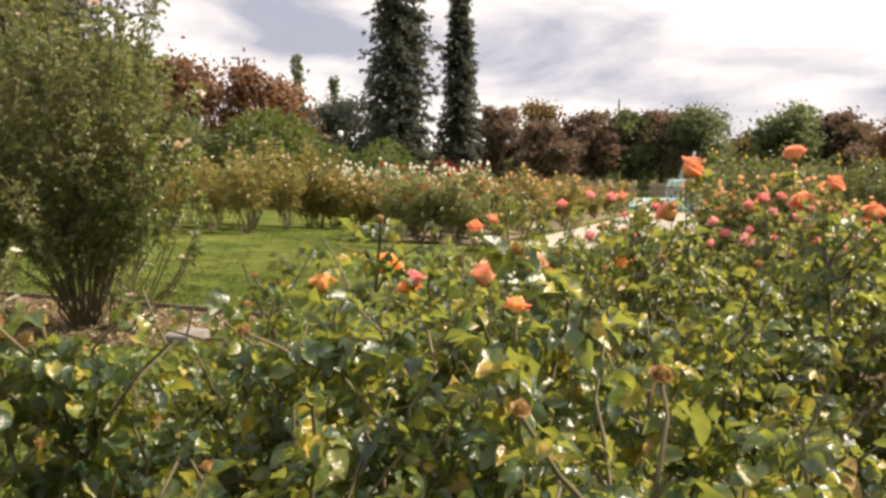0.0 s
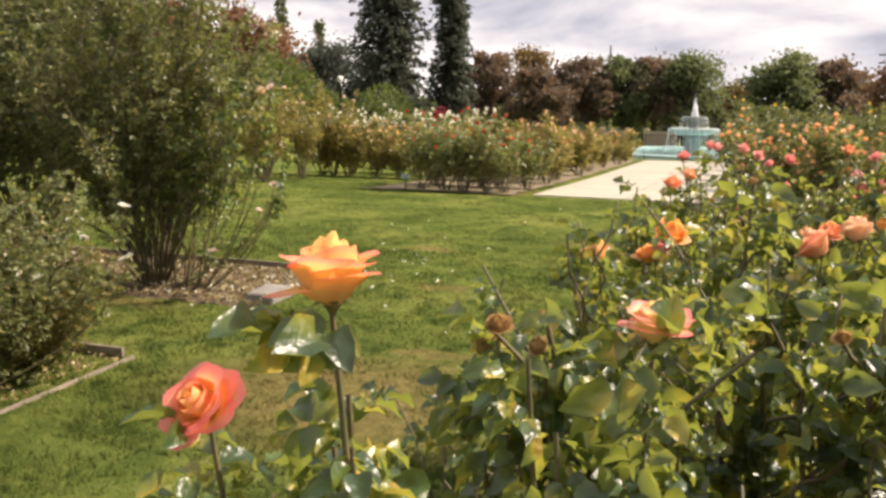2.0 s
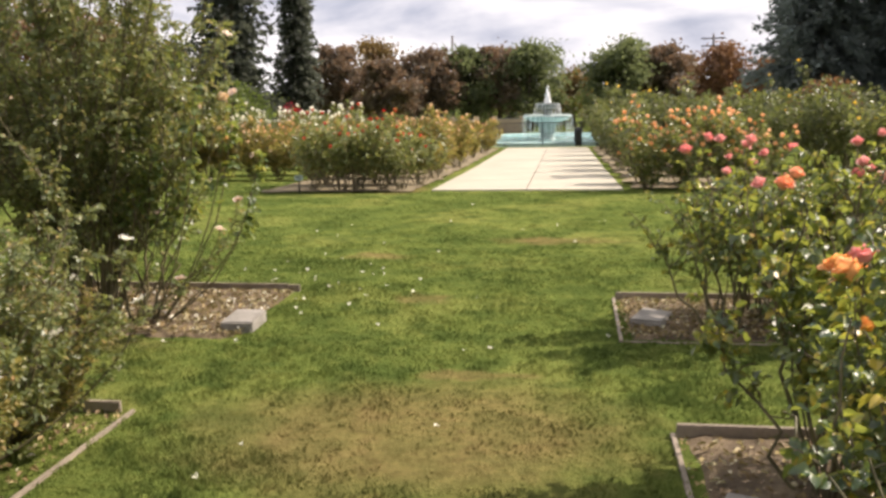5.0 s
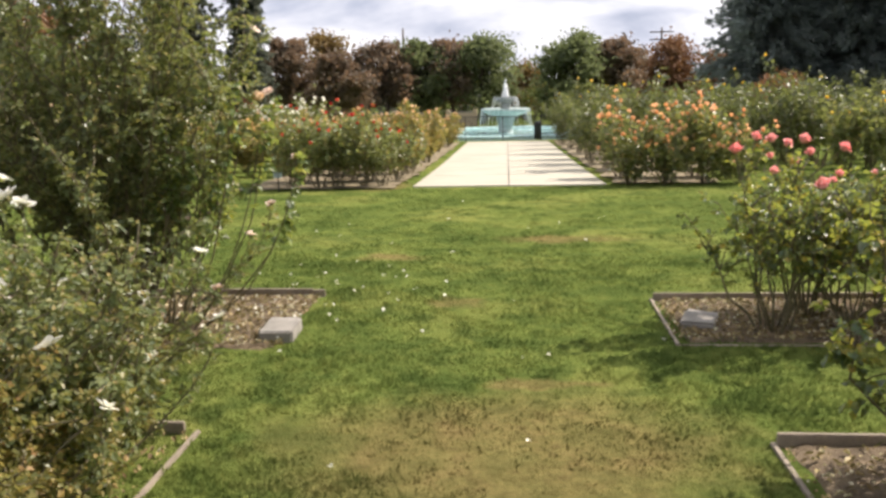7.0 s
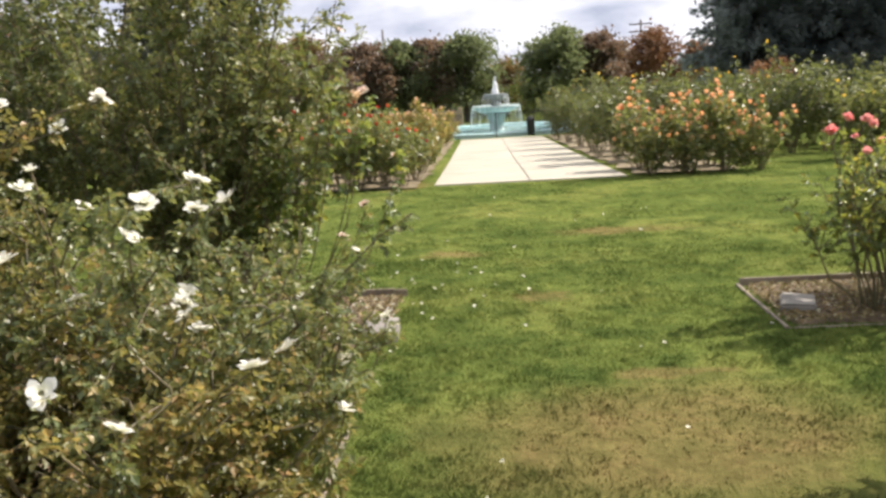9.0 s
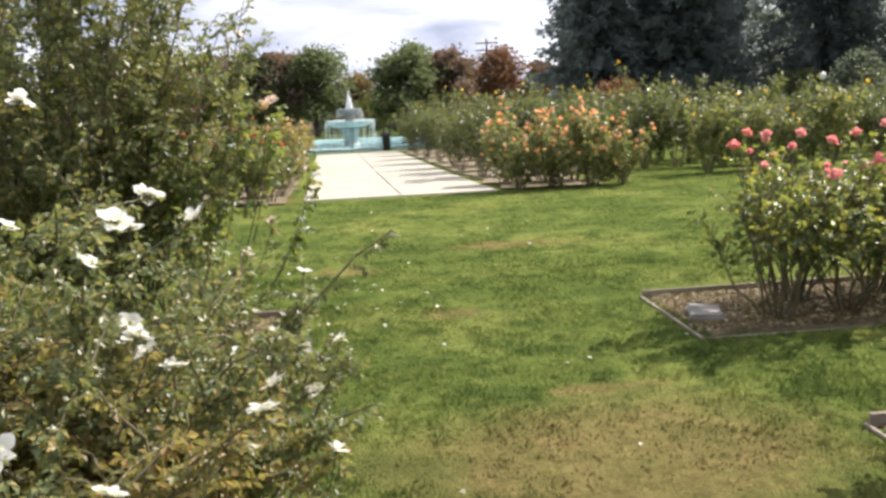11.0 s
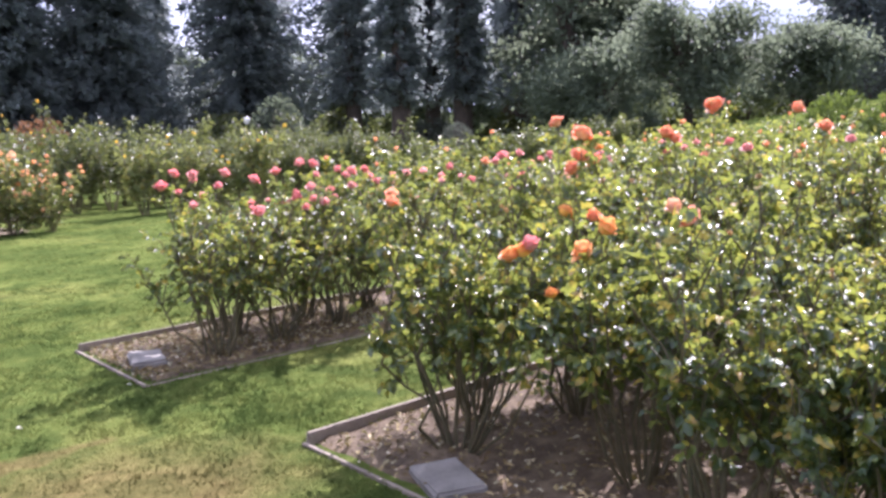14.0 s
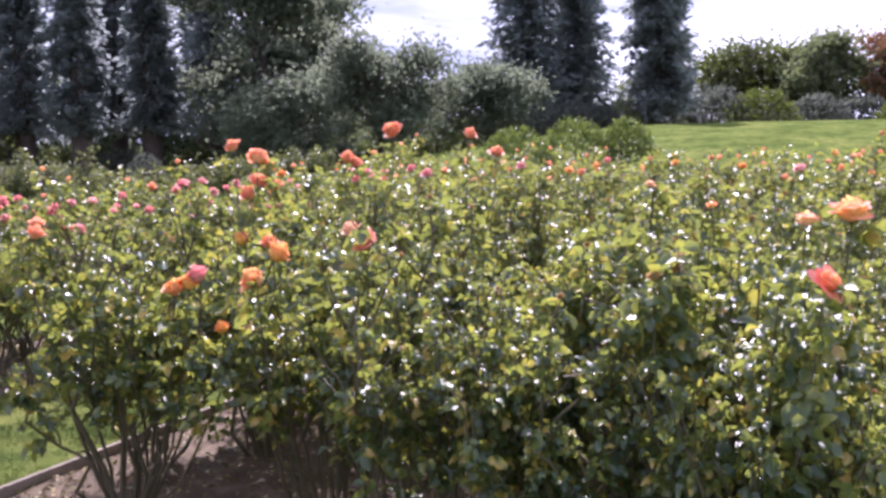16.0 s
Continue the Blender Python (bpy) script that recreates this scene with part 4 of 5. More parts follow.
def conifer(at, height, width, leaf, seed, words, trunk=0.35, levels=48, per=7, size=0.55, start=0.05, power=0.75, bough=16):
    """A tall conifer: straight trunk, tiers of drooping boughs."""
    rng = np.random.default_rng(seed)
    x, y = at
    t = thing("conifer", (x, y, rise(x, y)), words, "tree")
    P, D, U, lines = [], [], [], [(np.array([(0, 0, -0.2), (0, 0, height * 0.5), (0.05, 0, height)]), np.array([trunk, trunk * 0.6, 0.03]))]
    for k in range(levels):
        f = start + (1 - start) * k / levels
        z = height * f
        reach = width / 2 * max(0.05, 1 - f) ** power * (0.55 + 0.45 * min(1.0, f / 0.12)) 
        for j in range(per):
            az = rng.uniform(0, math.tau)
            r = reach * (rng.uniform(0.45, 1.12) + 0.16 * math.sin(5.0 * az + 9.0 * f + seed))
            s = rng.random(bough) ** 0.6
            out = np.array([math.cos(az), math.sin(az), 0])
            p = out * (s * r)[:, None] + np.array([0, 0, z]) + np.stack([rng.normal(0, 0.16, bough), rng.normal(0, 0.16, bough), -0.22 * r * s ** 2 + rng.normal(0, 0.12, bough)], 1)
            P.append(p)
            D.append(out + rng.normal(0, 0.55, (bough, 3)) - (0, 0, 0.35))
            U.append(rng.normal(0, 0.7, (bough, 3)) + (0, 0, 0.8))
            if j < 3:
                lines.append((np.array([(0, 0, z), out * r * 0.5 + (0, 0, z - 0.03 * r), out * r * 0.9 + (0, 0, z - 0.18 * r)]), np.array([trunk * 0.13, trunk * 0.08, 0.01])))
    P, D, U = np.concatenate(P), np.concatenate(D), np.concatenate(U)
    v, f = cards(P, D, U, size * rng.uniform(0.6, 1.5, len(P)), size * 0.6)
    mesh_object("crown", v, f, TREE_LEAF[leaf], t)
    v, f = tubes(lines, 6)
    mesh_object("trunk", v, f, BARK, t, True)
    return t


def shrub(at, height, width, leaf, seed, words, leaf_count=1500, size=0.14, name="shrub", clipped=False, weep=0.0):
    """A shrub: short stems and a dense shell of leaves, clipped or loose."""
    rng = np.random.default_rng(seed)
    x, y = at
    t = thing(name, (x, y, rise(x, y)), words, "shrub")
    d = unit(rng.normal(0, 1, (leaf_count, 3)))
    d[:, 2] = np.abs(d[:, 2])
    lumps = unit(rng.normal(0, 1, (9, 3)))
    bulge = 1 + (0.03 if clipped else 0.22) * np.max(d @ lumps.T, 1) - (0.0 if clipped else 0.15)
    r = (rng.uniform(0.9, 1.0, leaf_count) if clipped else rng.uniform(0.5, 1.0, leaf_count) ** 0.5) * bulge
    p = d * r[:, None] * (width / 2, width / 2, height * 0.9) + (0, 0, height * 0.08)
    way = d + rng.normal(0, 0.6, (leaf_count, 3)) - (0, 0, weep)
    v, f = cards(p, way, rng.normal(0, 1, (leaf_count, 3)) + d, size * rng.uniform(0.6, 1.3, leaf_count) * (1 + weep), size * 0.6)
    mesh_object("crown", v, f, TREE_LEAF[leaf], t)
    lines = []
    for k in range(9):
        e = unit(rng.normal(0, 1, 3)) * (width * 0.4, width * 0.4, 0)
        e[2] = height * rng.uniform(0.5, 0.85)
        lines.append((np.array([(0, 0, -0.05), e * (0.4, 0.4, 0.5), e]), np.array([0.04, 0.025, 0.008])))
    v, f = tubes(lines, 5)
    mesh_object("framework", v, f, BARK, t, True)
    return t


# far north row, behind the fountain
conifer((-24.6, 64.3), 21.0, 7.5, "dark", 1, "tall dark evergreen conifer with drooping boughs", levels=64, power=0.42, per=10, size=0.42, bough=24)
conifer((-20.8, 67.8), 16.4, 4.1, "dark", 2, "slender tall dark evergreen conifer", levels=60, power=0.5, size=0.40, bough=22)
conifer((-54.1, 99.8), 16.3, 4.7, "olive", 3, "distant pale feathery conifer", levels=34, per=4, bough=8)
conifer((-49.9, 102.1), 13.6, 3.4, "olive", 4, "distant pale feathery conifer", levels=34, per=4, bough=8)
NORTH = [
    (-34.2, 49.7, 8.0, 7.5, "rust"), (-28.9, 50.8, 7.8, 7.0, "rust"), (-39.6, 48.6, 7.1, 6.5, "rust"),
    (-35.8, 75.6, 8.0, 7.9, "dark"), (-30.3, 76.5, 7.1, 7.0, "dark"),
    (-19.3, 74.6, 6.9, 5.2, "maroon"), (-17.8, 82.2, 7.7, 5.0, "amber"), (-14.4, 70.4, 5.3, 4.9, "maroon"),
    (-11.6, 76.6, 6.6, 5.0, "maroon"), (-8.6, 79.1, 6.8, 5.8, "green"), (-5.9, 79.6, 6.7, 5.4, "maroon"), (-3.1, 77.9, 7.1, 6.4, "green"),
    (4.4, 72.3, 6.4, 6.2, "green"), (7.9, 74.2, 6.2, 4.7, "maroon"), (0.7, 90.2, 5.0, 5.6, "amber"),
    (10.1, 84.7, 5.6, 5.8, "amber"), (13.7, 81.2, 6.4, 5.6, "rust"), (17.2, 78.6, 5.2, 4.7, "rust"),
    (-24.5, 24.9, 8.4, 7.0, "olive"), (-27.3, 31.7, 8.8, 7.5, "dark"), (-22.9, 29.8, 6.5, 5.6, "olive"),
]
TREE_WORDS = {"rust": "rust-red autumn tree with a rounded crown", "dark": "dark green broadleaf tree with a dense crown", "maroon": "dark maroon-leaved tree with a rounded crown",
              "amber": "sparse amber autumn tree", "green": "dark green tree with a broad rounded crown", "olive": "olive green tree turning brown", "light": "light green leafy tree"}
for k, (x, y, h, w, leaf) in enumerate(NORTH):
    broad_tree((x, y), h * 1.06, w, leaf, 100 + k, TREE_WORDS[leaf], leaf_count=4600 if leaf == 'amber' else 8200, size=0.33, low=0.17)
rng0 = random.Random(8)
for k in range(30):
    x = -46 + k * 2.35
    shrub((x + rng0.uniform(-0.8, 0.8), 86 + rng0.uniform(-3, 3)), rng0.uniform(2.2, 3.4), 3.6, rng0.choice(["dark", "green", "maroon", "olive"]), 300 + k, "dark shrub in the boundary planting", 500, 0.4)
shrub((-17.9, 34.0), 4.2, 6.0, "light", 21, "weeping light green mounded tree", 4200, 0.22, "weeping_tree", weep=0.9)
shrub((-22.4, 33.7), 4.1, 4.7, "green", 22, "weeping dark green mounded tree", 3000, 0.22, "weeping_tree", weep=0.9)
shrub((-18.3, 41.8), 2.8, 3.2, "light", 23, "rounded light green shrub", 1500, 0.2)
shrub((-15.7, 41.8), 3.3, 3.9, "light", 24, "rounded golden green shrub", 1800, 0.2)
shrub((-18.8, 60.0), 2.7, 2.2, "red", 35, "bright red flowering shrub beyond the roses", 900, 0.12)
shrub((11.0, 38.6), 2.8, 3.6, "rust", 25, "loose brown-red shrub by the rose hedge", 1500, 0.2)
shrub((16.2, 28.6), 3.2, 2.5, "deep", 26, "ball-clipped grey-green bush behind the roses", 1800, 0.08, clipped=True)
shrub((13.0, 29.2), 1.9, 2.1, "green", 27, "low clipped green bush", 1500, 0.08, clipped=True)
shrub((19.4, 22.4), 1.5, 1.4, "dark", 28, "ball-clipped dark bush on the lawn", 1200, 0.08, clipped=True)
for k, (x, y, h, w) in enumerate([(19.9, 9.7, 1.4, 1.9), (21.1, 8.5, 1.5, 2.0), (22.1, 7.5, 1.4, 1.6)]):
    shrub((x, y), h, w, "light", 30 + k, "rounded sage green shrub on the lawn", 1800, 0.12)

# big trees to the east
for k, (x, y, h, w) in enumerate([(13.5, 50.5, 14.5, 6.4), (18.6, 50.6, 16.4, 8.4), (27.9, 51.0, 16.8, 10.7), (23.1, 56.1, 13.5, 6.5)]):
    conifer((x, y), h, w, "hazed", 40 + k, "massive dark evergreen tree with a dense crown", 0.5, 70, 13, 0.34, 0.03, 0.32, 44)
for k, (x, y, h, w) in enumerate([(34.1, 49.0, 17.8, 7.3), (37.4, 43.8, 16.8, 4.7), (43.9, 43.1, 17.8, 4.7), (29.8, 42.3, 16.8, 3.9), (28.2, 36.0, 15.4, 3.0), (31.3, 34.6, 15.9, 3.2), (40.1, 38.4, 15.9, 4.7)]):
    conifer((x, y), h, w, "hazed", 50 + k, "tall dark redwood with a straight bare lower trunk", 0.60, 50, 7, 0.36, 0.22, 0.40, 26)
broad_tree((34.1, 29.7), 13.1, 8.4, "deep", 60, TREE_WORDS["dark"], 0.4, 15000, 0.32, 0.10)
broad_tree((39.4, 32.2), 11.7, 8.4, "deep", 61, TREE_WORDS["dark"], 0.4, 14000, 0.32, 0.10)
broad_tree((31.1, 20.9), 5.1, 6.5, "deep", 62, TREE_WORDS["dark"], 0.25, 14000, 0.20, 0.05)
broad_tree((27.6, 22.6), 3.7, 5.2, "deep", 63, TREE_WORDS["dark"], 0.2, 9000, 0.19, 0.05)
broad_tree((36.2, 18.1), 3.3, 5.4, "deep", 64, TREE_WORDS["dark"], 0.25, 11000, 0.20, 0.04)
for k, (x, y, h, w) in enumerate([(50.6, 22.5, 15.9, 6.5), (53.8, 20.2, 16.4, 5.6), (49.4, 13.9, 13.5, 4.7)]):
    conifer((x, y), h, w, "hazed", 70 + k, "tall dark conifer at the lawn's edge", 0.4, 56, 9, 0.40, 0.08, 0.5, 26)
for k, (x, y, h, w, leaf) in enumerate([(75.9, 14.3, 6.7, 9.3, "olive"), (78.5, 10.7, 6.5, 8.4, "olive"), (74.8, 7.0, 7.1, 7.0, "green"), (77.2, 2.4, 7.1, 7.5, "rust"), (78.8, 21.2, 6.5, 8.4, "green"), (46.1, 36.0, 12.1, 7.5, "dark")]):
    broad_tree((x, y), h, w, leaf, 80 + k, TREE_WORDS[leaf], leaf_count=8000, size=0.38, low=0.05)


rng1 = random.Random(18)
for k in range(15):
    q = k / 14
    x, y = 24 + 46 * q + rng1.uniform(-1.5, 1.5), 66 - 36 * q * q + rng1.uniform(-2, 2)
    broad_tree((x, y), rng1.uniform(6.4, 8.6) + 1.6 * (1 - q), rng1.uniform(7.0, 9.5), rng1.choice(["dark", "deep", "green", "deep"]), 700 + k, "dark green tree in the wood behind the tall trees", leaf_count=5200, size=0.40, low=0.04)
for k in range(26):
    q = k / 25
    x, y = 12 + 46 * q, 47 - 26 * q * q
    shrub((x + rng1.uniform(-1.5, 1.5), y + rng1.uniform(-2, 2)), rng1.uniform(1.6, 3.4), rng1.uniform(3.0, 4.5), rng1.choice(["dark", "green", "olive", "dark"]), 600 + k, "dark shrub under the tall trees", 700, 0.34)
for k in range(12):
    shrub((60 + rng1.uniform(-3, 3) + k, 22 - 3.0 * k), rng1.uniform(1.8, 3.0), 4.5, rng1.choice(["dark", "green", "olive"]), 640 + k, "dark shrub at the lawn's far edge", 700, 0.4)

for k in range(12):
    x, y = 30 + 1.9 * k, 26 - 1.05 * k
    shrub((x, y), rng1.uniform(1.2, 2.2), 3.6, rng1.choice(["dark", "green", "olive"]), 660 + k, "dark shrub in front of the trees", 800, 0.26)

# ---- rose rows ----
def row(x0, x1, y, count, seed, label, group, **kw):
    """Far bushes along a row: three are built and the rest copied with a turn and a size of their own."""
    rng = random.Random(seed)
    made = []
    for k in range(count):
        x = x0 + (x1 - x0) * (k / max(1, count - 1)) + rng.uniform(-0.12, 0.12)
        yy = y + rng.uniform(-0.15, 0.15)
        if k < 3:
            made.append(rose_bush((x, yy, rise(x, yy)), label, seed * 31 + k, group=group, far=True, **kw))
        else:
            s = rng.uniform(0.80, 1.14)
            c = copy_thing(made[k % 3], pose(x, yy, rise(x, yy), 0, 0, rng.uniform(0, 360)))
            c.scale = (s, s, s * rng.uniform(0.92, 1.08))


FARKW = dict(canes=13, leaves=880, leaf=0.076)
row(-4.3, -2.6, 17.0, 5, 1, "red rose bush with bare lower canes", "red roses by the walk", height=1.45, spread=0.60, colour="red", blooms=6, leaf_mat=OLIVE_LEAF, bare=0.34, wild=0.45, canes=15, leaves=720, leaf=0.068)
row(-4.8, -2.6, 18.5, 6, 2, "red rose bush with bare lower canes", "red roses by the walk", height=1.4, spread=0.6, colour="red", blooms=5, leaf_mat=OLIVE_LEAF, bare=0.3, wild=0.5, **FARKW)
for j, yy in enumerate((20.8, 22.8, 25.6, 28.2, 31.5, 35.0, 38.5)):
    row(-8.5, -2.6 - 0.0139 * (yy - 17), yy, 9, 3 + j, "peach rose bush in full bloom beside the walk", "peach roses by the walk", height=1.30, spread=0.55, colour="cream" if j % 2 == 0 else "peach", blooms=17, leaf_mat=RUSTY_LEAF, bare=0.2, wild=0.55, **FARKW)
for j, yy in enumerate((30.5, 32.0, 34.0)):
    row(-15.1, -7.6, yy, 9, 50 + j, "white rose bush covered in blooms", "white roses", height=1.66, spread=0.6, colour="white", blooms=44, leaf_mat=OLIVE_LEAF, bare=0.2, bloom_size=1.6, **FARKW)
for j, yy in enumerate((17.2, 18.8, 20.8)):
    row(-15.8, -8.1, yy, 8, 12 + j, "tall straggly rose bush turning brown", "brown roses", height=1.85, spread=0.7, colour="blush", blooms=3, leaf_mat=RUSTY_LEAF, bare=0.25, **FARKW)
for j, yy in enumerate((17.0, 18.5)):
    row(2.15, 4.25, yy, 4, 16 + j, "orange rose bush in full bloom beside the walk", "orange roses by the walk", height=1.5, spread=0.66, colour="peach", blooms=28, leaf_mat=OLIVE_LEAF, bare=0.1, wild=0.35, bloom_size=1.25, **FARKW)
for j, yy in enumerate((21.5, 24.0, 26.5, 29.5, 33.0, 36.5, 40.0)):
    row(2.12 - 0.0139 * (yy - 17), 7.1, yy, 6, 20 + j, "tall yellow-green rose bush beside the walk", "tall roses by the walk", height=2.05, spread=0.75, colour="yellow", blooms=1, leaf_mat=DUSKY_LEAF, bare=0.15, **FARKW)
for j in range(3):
    row(6.1 + j, 16.1, 25.0 - j * 1.9, 11, 27 + j, "tall dark green rose bush in a hedge-like row", "dark rose hedge", height=1.85, spread=0.75, colour="yellow", blooms=0, leaf_mat=DUSKY_LEAF, bare=0.1, **FARKW)
row(6.8, 9.7, 18.9, 4, 32, "yellow-green rose bush with yellow blooms", "yellow roses", height=1.55, spread=0.7, colour="yellow", blooms=5, leaf_mat=OLIVE_LEAF, bare=0.15, **FARKW)
row(11.5, 19.3, 15.8, 8, 34, "dark green rose bush in a hedge-like row", "dark rose hedge", height=1.35, spread=0.7, colour="yellow", blooms=0, leaf_mat=DUSKY_LEAF, bare=0.1, **FARKW)

for j, (xa, xb, yy, n) in enumerate([(9.0, 14.0, 1.2, 6), (9.2, 15.0, 2.8, 7), (9.0, 15.0, 4.4, 7), (9.4, 16.0, 6.4, 7), (9.0, 17.0, 8.6, 8), (6.0, 16.0, 10.5, 9)]):
    row(xa, xb, yy, n, 40 + j, "leafy rose bush with scattered coral blooms", "far end of the rose beds", height=1.25, spread=0.65, colour="coral", blooms=2, leaf_mat=ROSE_LEAF, bare=0.1, **FARKW)

# ---- near bushes ----
G = "roses in the timber-edged beds"
# pink bed
PINK = "pink rose bush in bloom with bare canes below"
near_pink = []
for k, (x, y) in enumerate([(1.80, 6.27), (2.36, 6.30), (3.0, 6.45), (2.15, 6.72), (2.85, 6.8), (3.5, 6.75), (3.55, 6.25), (4.1, 6.65), (4.6, 6.25), (5.2, 6.7), (5.9, 6.3), (6.7, 6.7), (7.5, 6.35)]):
    if k < 4:
        near_pink.append(rose_bush((x, y, 0.0), PINK, 400 + k, 1.18, 0.56, 13, 430, 0.044, "pink", 6, group=G, bare=0.36, wild=0.6, bloom_size=0.86, leaf_mat=ROSE_LEAF))
    else:
        copy_thing(near_pink[k % 4], pose(x, y, 0, 0, 0, 77 * k))
# orange bed
ORANGE = "orange rose bush with glossy leaves and bare canes below"
rose_bush((1.82, 3.74, 0.0), ORANGE, 500, 1.22, 0.52, 12, 640, 0.050, "sunset", 0, spent=2, bloom_size=0.82, group=G, bare=0.42, hues=("orange", "orange", "pink", "orange", "coral", "coral"),
          targets=[(1.66, 3.21, 1.11), (1.69, 3.16, 1.13), (1.72, 3.12, 1.165), (1.70, 2.99, 0.965), (1.725, 4.115, 1.34), (1.66, 4.05, 1.30)])
rose_bush((2.64, 3.62, 0.0), ORANGE, 501, 1.24, 0.55, 11, 660, 0.050, "orange", 0, spent=2, bloom_size=1.0, group=G, bare=0.36, hues=("orange", "coral", "coral"),
          targets=[(2.45, 3.57, 1.215), (2.26, 3.22, 1.23), (2.65, 3.64, 1.425)])
rose_bush((2.12, 2.82, 0.0), ORANGE, 504, 1.20, 0.52, 12, 660, 0.050, "orange", 0, spent=2, bloom_size=1.05, group=G, bare=0.40, hues=("orange", "orange", "coral", "peach"),
          targets=[(1.56, 2.69, 1.20), (1.75, 2.77, 1.265), (2.19, 2.62, 1.27), (2.30, 2.76, 1.30)])
rose_bush((2.05, 1.20, 0.0), "orange rose bush with large yellow-hearted blooms on long stems", 502, 1.20, 0.55, 16, 1450, 0.046, "sunset", 0, spent=1, group=G, bare=0.44, fine=True, wild=0.80, aims=((-0.12, 0.10, 1.0), (-0.18, -0.62, 0.58), (0.1, 0.0, 1.0)), hues=("sunset", "rosy", "lemon", "spent", "spent", "spent", "", "", "", ""),
          targets=[(1.60, 0.74, 1.50), (1.425, 0.785, 1.352), (1.894, 0.878, 1.455), (1.645, 1.19, 1.36), (1.71, 1.22, 1.33), (1.60, 1.25, 1.31), (1.57, 0.84, 1.38), (1.52, 0.90, 1.30), (1.80, 0.86, 1.36), (1.74, 0.98, 1.40)], bloom_size=0.92)
rose_bush((2.80, 1.65, 0.0), ORANGE, 503, 1.28, 0.58, 15, 1350, 0.047, "sunset", 0, spent=1, group=G, bare=0.42, fine=True, targets=[(2.64, 1.30, 1.44)], bloom_size=0.46)
near_orange = []
for k, (x, y) in enumerate([(3.4, 3.5), (4.9, 3.1), (4.2, 3.4), (5.6, 2.2), (5.0, 3.6), (6.3, 2.0), (5.8, 3.4), (6.0, 2.2), (6.7, 3.5), (6.9, 2.1), (7.6, 3.4), (7.8, 2.2), (8.4, 3.3)]):
    if k < 4:
        near_orange.append(rose_bush((x, y, 0.0), ORANGE, 510 + k, 1.30, 0.50, 12, 460, 0.046, ("coral", "orange", "pink", "peach")[k], (1, 1, 1, 1)[k], spent=1, group=G, wild=0.5, bare=0.42, bloom_size=0.85))
    else:
        copy_thing(near_orange[k % 4], pose(x, y, 0, 0, 0, 61 * k))
rose_bush((3.1, 3.85, 0.0), "tall orange rose bush with blooms on high stems", 520, 1.38, 0.5, 11, 650, 0.052, "coral", 3, group=G, bare=0.3,
          targets=[(2.70, 3.64, 1.605), (3.12, 4.16, 1.67), (3.68, 3.40, 1.75), (3.73, 3.79, 1.58)])
plain = [rose_bush((x, y, 0.0), "leafy rose bush with spent brown blooms", 560 + k, 1.28, 0.52, 13, 740, 0.042, "orange", 0, group=G, wild=0.55, bare=0.46, spent=2, fine=True) for k, (x, y) in enumerate([(2.7, 1.15), (3.5, 1.0), (1.75, 2.2)])]
for k, (x, y) in enumerate([(3.55, 1.9), (4.35, 2.0), (5.1, 1.9), (2.9, 2.7), (3.9, 2.8), (3.95, 1.35), (4.75, 1.3), (4.8, -0.5), (4.1, 0.85), (4.05, -0.15)]):
    copy_thing(plain[k % 3], pose(x, y, 0, 0, 0, 83 * k + 40))
for x, y, k in ((2.38, 0.82, 0), (3.0, 0.78, 1), (1.85, 1.75, 2), (3.75, 0.55, 0), (1.68, 1.60, 0)):
    low = copy_thing(plain[k], pose(x, y, 0, 0, 0, 200 + 50 * k))
    low.scale = (0.85, 0.85, 0.90)
for x, y, turn, wide, tall in ((1.60, 1.02, 30, 0.72, 0.96), (1.82, 0.84, 170, 0.62, 0.90)):
    copy_thing(plain[1], pose(x, y, 0, 0, 0, turn)).scale = (wide, wide, tall)
for k, (x, y) in enumerate([(4.8, 2.8), (5.7, 2.7), (5.6, 1.4), (6.5, 1.3), (7.4, 1.4), (5.2, 0.4), (6.2, 0.5), (7.2, 0.3), (8.2, 0.6), (5.0, -0.6), (6.3, -0.5), (7.6, -0.7), (2.2, 4.0), (4.1, 4.15), (5.0, 4.1), (6.0, 4.15), (7.0, 4.1)]):
    copy_thing(near_orange[k % 4], pose(x, y, 0, 0, 0, 97 * k + 20))
copy_thing(plain[1], pose(4.15, 0.2, 0, 0, 0, 25))
rose_bush((4.1, 3.35, 0.0), "tall orange rose bush with blooms on high stems", 541, 1.3, 0.5, 10, 600, 0.055, "coral", 0, group=G, bare=0.3, targets=[(3.90, 3.01, 1.73), (3.77, 3.74, 1.55), (4.5, 3.1, 1.6)])
